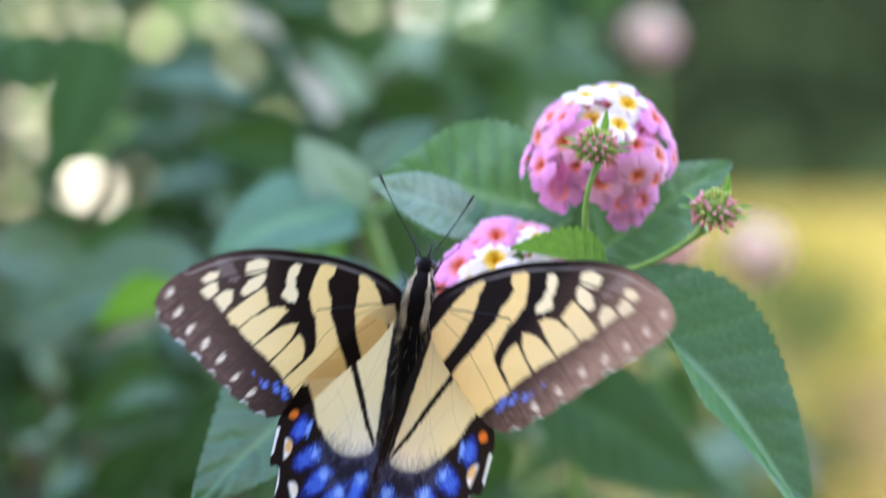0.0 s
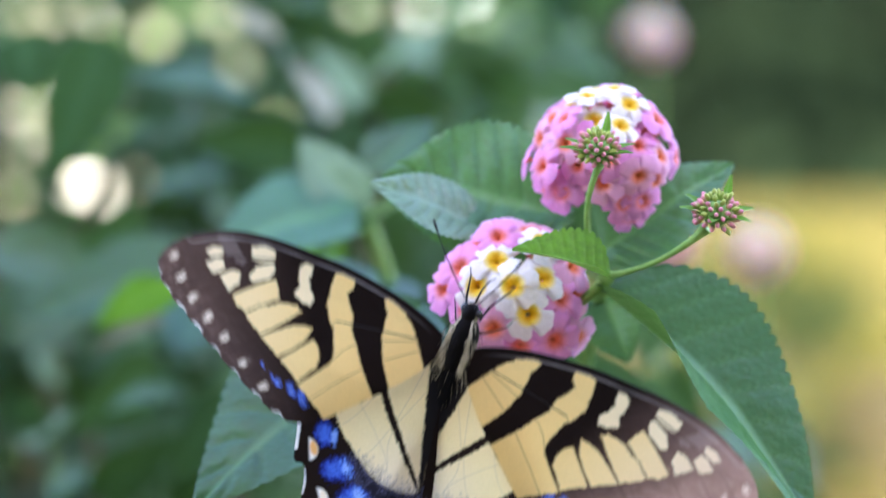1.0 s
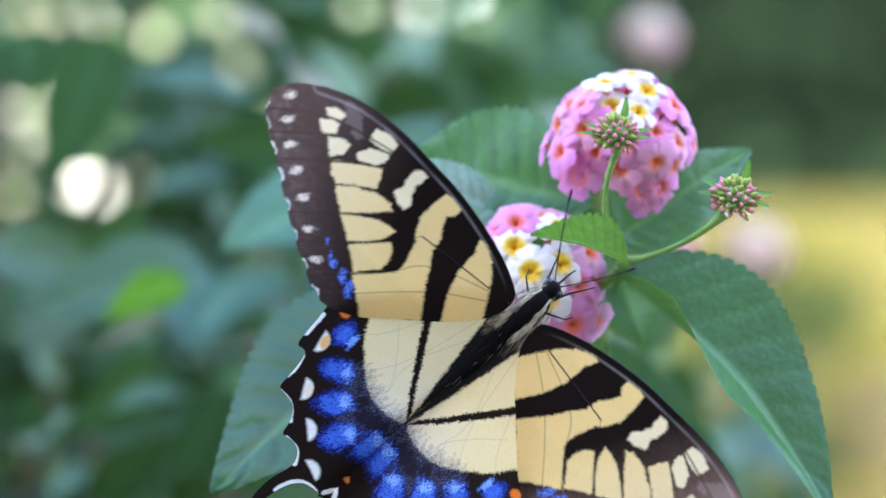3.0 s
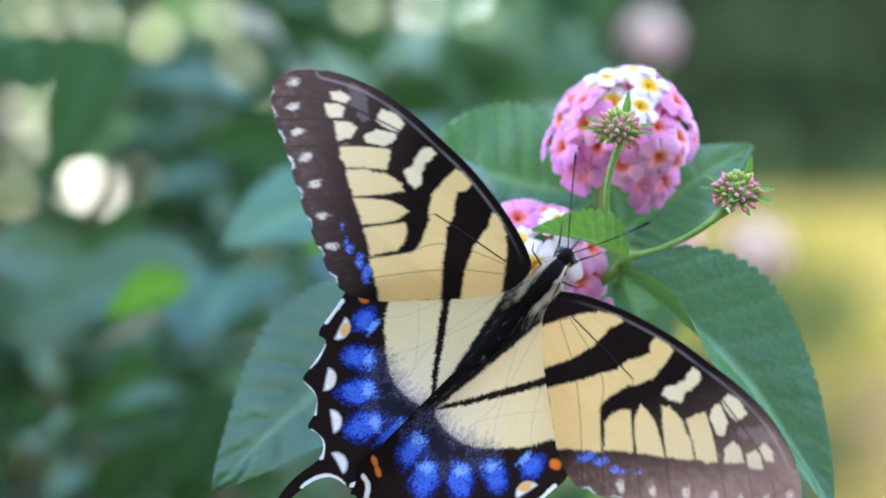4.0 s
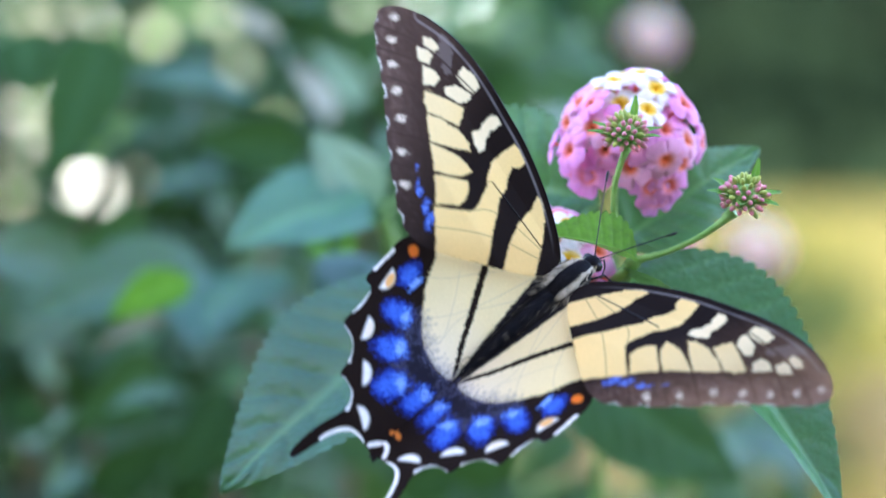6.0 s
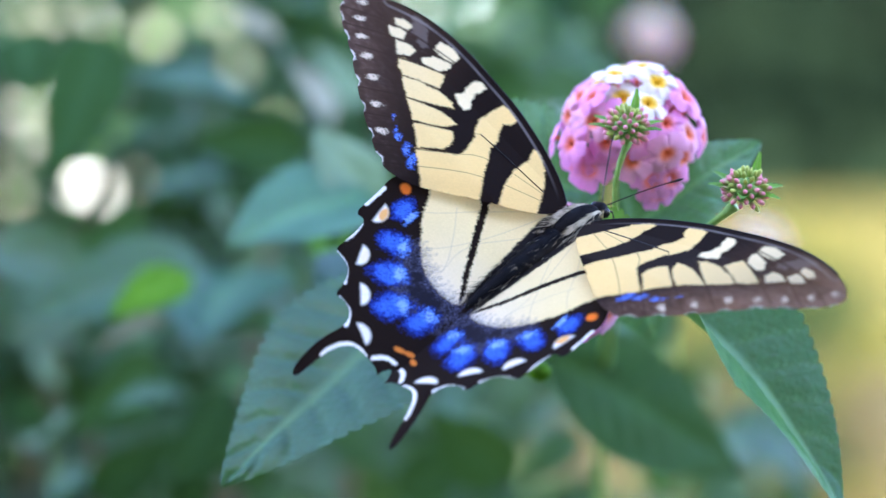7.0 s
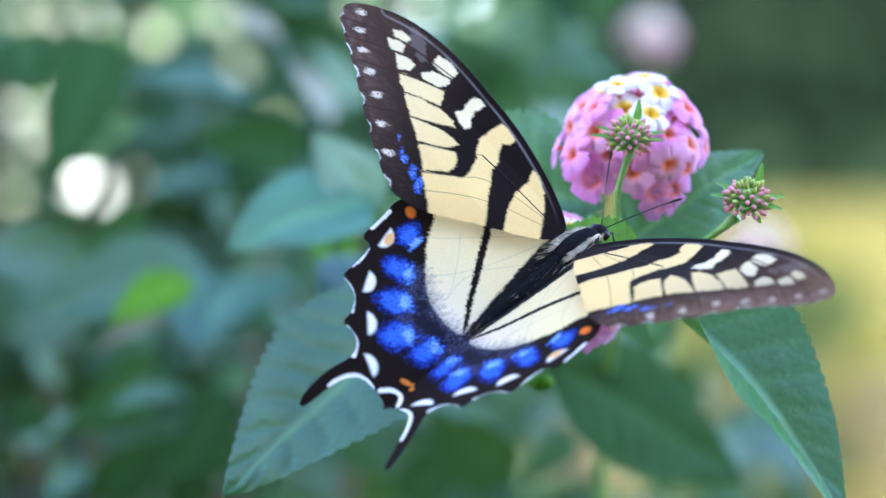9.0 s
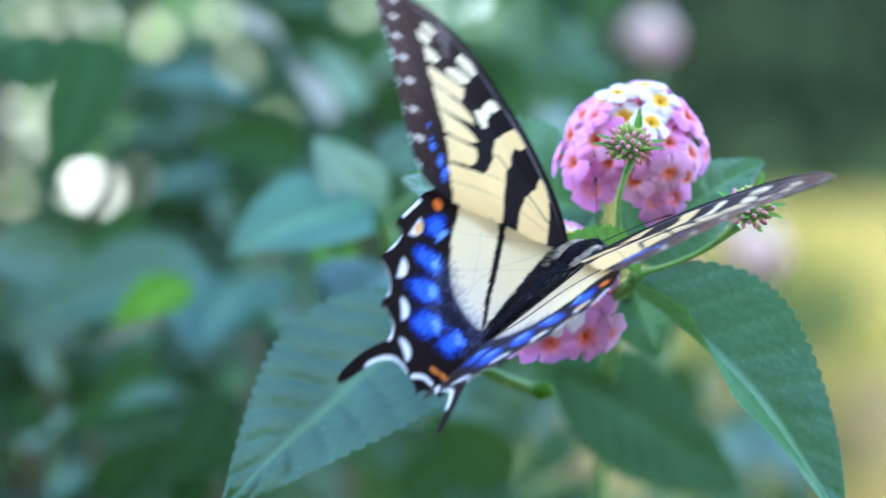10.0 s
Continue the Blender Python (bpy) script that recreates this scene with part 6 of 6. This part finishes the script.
    hind_left = [
        (0.0, pose(-0.00250, -0.00400, 0.00150, 14.9, 55.5, 3.8)),
        (0.2, pose(-0.00250, -0.00400, 0.00150, 9.2, 62.8, 1.0)),
        (0.3, pose(-0.00250, -0.00400, 0.00150, -3.8, 64.8, -8.1)),
        (0.4, pose(-0.00250, -0.00400, 0.00150, -15.5, 66.8, -17.9)),
        (0.5, pose(-0.00250, -0.00400, 0.00150, -26.5, 68.3, -27.3)),
        (0.7, pose(-0.00250, -0.00400, 0.00150, -14.1, 54.1, -7.8)),
        (0.8, pose(-0.00250, -0.00400, 0.00150, 1.1, 10.7, 0.9)),
        (0.9, pose(-0.00250, -0.00400, 0.00150, -2.8, 0.7, 1.6)),
        (1.0, pose(-0.00250, -0.00400, 0.00150, -3.9, 1.1, 2.2)),
        (1.2, pose(-0.00250, -0.00400, 0.00150, -2.1, 42.9, -4.7)),
        (1.3, pose(-0.00250, -0.00400, 0.00150, 0.6, 23.7, -4.1)),
        (1.5, pose(-0.00250, -0.00400, 0.00150, 1.7, 7.5, 0.5)),
        (1.7, pose(-0.00250, -0.00400, 0.00150, 6.3, 23.6, -0.1)),
        (2.0, pose(-0.00250, -0.00400, 0.00150, 6.7, 24.6, 0.4)),
        (2.5, pose(-0.00250, -0.00400, 0.00150, 4.8, 20.4, -0.1)),
        (2.7, pose(-0.00250, -0.00400, 0.00150, 0.2, 18.4, -0.4)),
        (3.8, pose(-0.00250, -0.00400, 0.00150, 1.1, 20.4, 1.1)),
        (4.0, pose(-0.00250, -0.00400, 0.00150, 2.8, 15.7, -1.3)),
        (4.2, pose(-0.00250, -0.00400, 0.00150, 0.7, 14.9, -1.0)),
        (4.5, pose(-0.00250, -0.00400, 0.00150, -5.5, 7.2, 0.6)),
        (4.7, pose(-0.00250, -0.00400, 0.00150, -3.7, 10.1, 1.1)),
        (4.9, pose(-0.00250, -0.00400, 0.00150, -0.3, 19.4, 2.6)),
        (5.0, pose(-0.00250, -0.00400, 0.00150, 2.2, 31.7, 1.5)),
        (5.2, pose(-0.00250, -0.00400, 0.00150, 3.6, 36.8, 1.6)),
        (5.5, pose(-0.00250, -0.00400, 0.00150, 3.6, 46.0, 4.9)),
        (5.7, pose(-0.00250, -0.00400, 0.00150, 4.1, 43.4, 4.2)),
        (6.8, pose(-0.00250, -0.00400, 0.00150, 1.3, 29.1, 0.4)),
        (7.0, pose(-0.00250, -0.00400, 0.00150, 3.6, 24.9, 0.4)),
        (7.3, pose(-0.00250, -0.00400, 0.00150, 1.6, 24.4, -0.2)),
        (7.5, pose(-0.00250, -0.00400, 0.00150, -0.4, 28.3, -1.4)),
        (7.8, pose(-0.00250, -0.00400, 0.00150, -0.4, 35.9, -0.5)),
        (8.0, pose(-0.00250, -0.00400, 0.00150, 4.6, 28.9, 0.1)),
        (8.2, pose(-0.00250, -0.00400, 0.00150, 1.0, 20.9, -1.0)),
        (8.5, pose(-0.00250, -0.00400, 0.00150, -0.5, 21.2, -0.8)),
        (9.0, pose(-0.00250, -0.00400, 0.00150, 0.5, 31.4, 0.5)),
        (9.2, pose(-0.00250, -0.00400, 0.00150, 0.2, 30.8, 0.5)),
        (9.3, pose(-0.00250, -0.00400, 0.00150, 0.1, 53.3, 0.5)),
        (9.4, pose(-0.00250, -0.00400, 0.00150, 4.1, 46.0, -2.2)),
        (9.5, pose(-0.00250, -0.00400, 0.00150, 0.8, 45.8, -0.8)),
        (9.7, pose(-0.00250, -0.00400, 0.00150, 0.5, 47.2, 0.2)),
        (10.0, pose(-0.00250, -0.00400, 0.00150, 1.2, 43.4, 0.7)),
    ]
    walk(fly_wings[-1][1], hind_left)
    sway = [
        (0.0, pose(0.02892, 0.59985, 0.98584, 0.0, 0.0, 0.0)),
        (0.2, pose(0.02982, 0.59991, 0.98977, 0.0, 0.0, 0.0)),
        (0.5, pose(0.03506, 0.59990, 0.98906, 0.0, 0.0, 0.0)),
        (0.8, pose(0.03184, 0.59986, 0.98645, 0.0, 0.0, 0.0)),
        (1.0, pose(0.02922, 0.59985, 0.98564, 0.0, 0.0, 0.0)),
        (1.2, pose(0.03164, 0.59988, 0.98765, 0.0, 0.0, 0.0)),
        (1.5, pose(0.03577, 0.59988, 0.98775, 0.0, 0.0, 0.0)),
        (2.0, pose(0.03103, 0.59989, 0.98846, 0.0, 0.0, 0.0)),
        (2.5, pose(0.03375, 0.59990, 0.98906, 0.0, 0.0, 0.0)),
        (2.7, pose(0.03234, 0.59989, 0.98846, 0.0, 0.0, 0.0)),
        (3.8, pose(0.03275, 0.59989, 0.98806, 0.0, 0.0, 0.0)),
        (4.0, pose(0.03275, 0.59990, 0.98906, 0.0, 0.0, 0.0)),
        (4.5, pose(0.03184, 0.59990, 0.98876, 0.0, 0.0, 0.0)),
        (5.0, pose(0.03365, 0.59991, 0.98987, 0.0, 0.0, 0.0)),
        (5.5, pose(0.03365, 0.59988, 0.98765, 0.0, 0.0, 0.0)),
        (5.7, pose(0.03416, 0.59988, 0.98786, 0.0, 0.0, 0.0)),
        (6.8, pose(0.03355, 0.59992, 0.98997, 0.0, 0.0, 0.0)),
        (7.0, pose(0.03426, 0.59991, 0.98967, 0.0, 0.0, 0.0)),
        (7.5, pose(0.03254, 0.59990, 0.98917, 0.0, 0.0, 0.0)),
        (8.0, pose(0.03456, 0.59987, 0.98705, 0.0, 0.0, 0.0)),
        (8.5, pose(0.03406, 0.59989, 0.98806, 0.0, 0.0, 0.0)),
        (9.0, pose(0.03466, 0.59988, 0.98775, 0.0, 0.0, 0.0)),
        (9.3, pose(0.03416, 0.59988, 0.98796, 0.0, 0.0, 0.0)),
        (9.5, pose(0.03667, 0.59987, 0.98675, 0.0, 0.0, 0.0)),
        (10.0, pose(0.03476, 0.59986, 0.98624, 0.0, 0.0, 0.0)),
    ]
    walk(shoot, sway)
    rear_sway = [
        (0.0, pose(-0.01174, 0.73973, 0.97711, 0.0, 0.0, 0.0)),
        (0.2, pose(-0.01118, 0.73977, 0.97929, 0.0, 0.0, 0.0)),
        (0.5, pose(-0.00795, 0.73976, 0.97890, 0.0, 0.0, 0.0)),
        (0.8, pose(-0.00994, 0.73974, 0.97744, 0.0, 0.0, 0.0)),
        (1.0, pose(-0.01156, 0.73973, 0.97700, 0.0, 0.0, 0.0)),
        (1.2, pose(-0.01007, 0.73975, 0.97811, 0.0, 0.0, 0.0)),
        (1.5, pose(-0.00752, 0.73975, 0.97817, 0.0, 0.0, 0.0)),
        (2.0, pose(-0.01044, 0.73975, 0.97856, 0.0, 0.0, 0.0)),
        (2.5, pose(-0.00876, 0.73976, 0.97890, 0.0, 0.0, 0.0)),
        (2.7, pose(-0.00963, 0.73975, 0.97856, 0.0, 0.0, 0.0)),
        (3.8, pose(-0.00938, 0.73975, 0.97834, 0.0, 0.0, 0.0)),
        (4.0, pose(-0.00938, 0.73976, 0.97890, 0.0, 0.0, 0.0)),
        (4.5, pose(-0.00994, 0.73976, 0.97873, 0.0, 0.0, 0.0)),
        (5.0, pose(-0.00882, 0.73977, 0.97934, 0.0, 0.0, 0.0)),
        (5.5, pose(-0.00882, 0.73975, 0.97811, 0.0, 0.0, 0.0)),
        (5.7, pose(-0.00851, 0.73975, 0.97823, 0.0, 0.0, 0.0)),
        (6.8, pose(-0.00888, 0.73977, 0.97940, 0.0, 0.0, 0.0)),
        (7.0, pose(-0.00845, 0.73977, 0.97923, 0.0, 0.0, 0.0)),
        (7.5, pose(-0.00951, 0.73976, 0.97895, 0.0, 0.0, 0.0)),
        (8.0, pose(-0.00826, 0.73974, 0.97778, 0.0, 0.0, 0.0)),
        (8.5, pose(-0.00857, 0.73975, 0.97834, 0.0, 0.0, 0.0)),
        (9.0, pose(-0.00820, 0.73975, 0.97817, 0.0, 0.0, 0.0)),
        (9.3, pose(-0.00851, 0.73975, 0.97828, 0.0, 0.0, 0.0)),
        (9.5, pose(-0.00696, 0.73974, 0.97761, 0.0, 0.0, 0.0)),
        (10.0, pose(-0.00814, 0.73974, 0.97733, 0.0, 0.0, 0.0)),
    ]
    walk(shoot_rear, rear_sway)


motions()
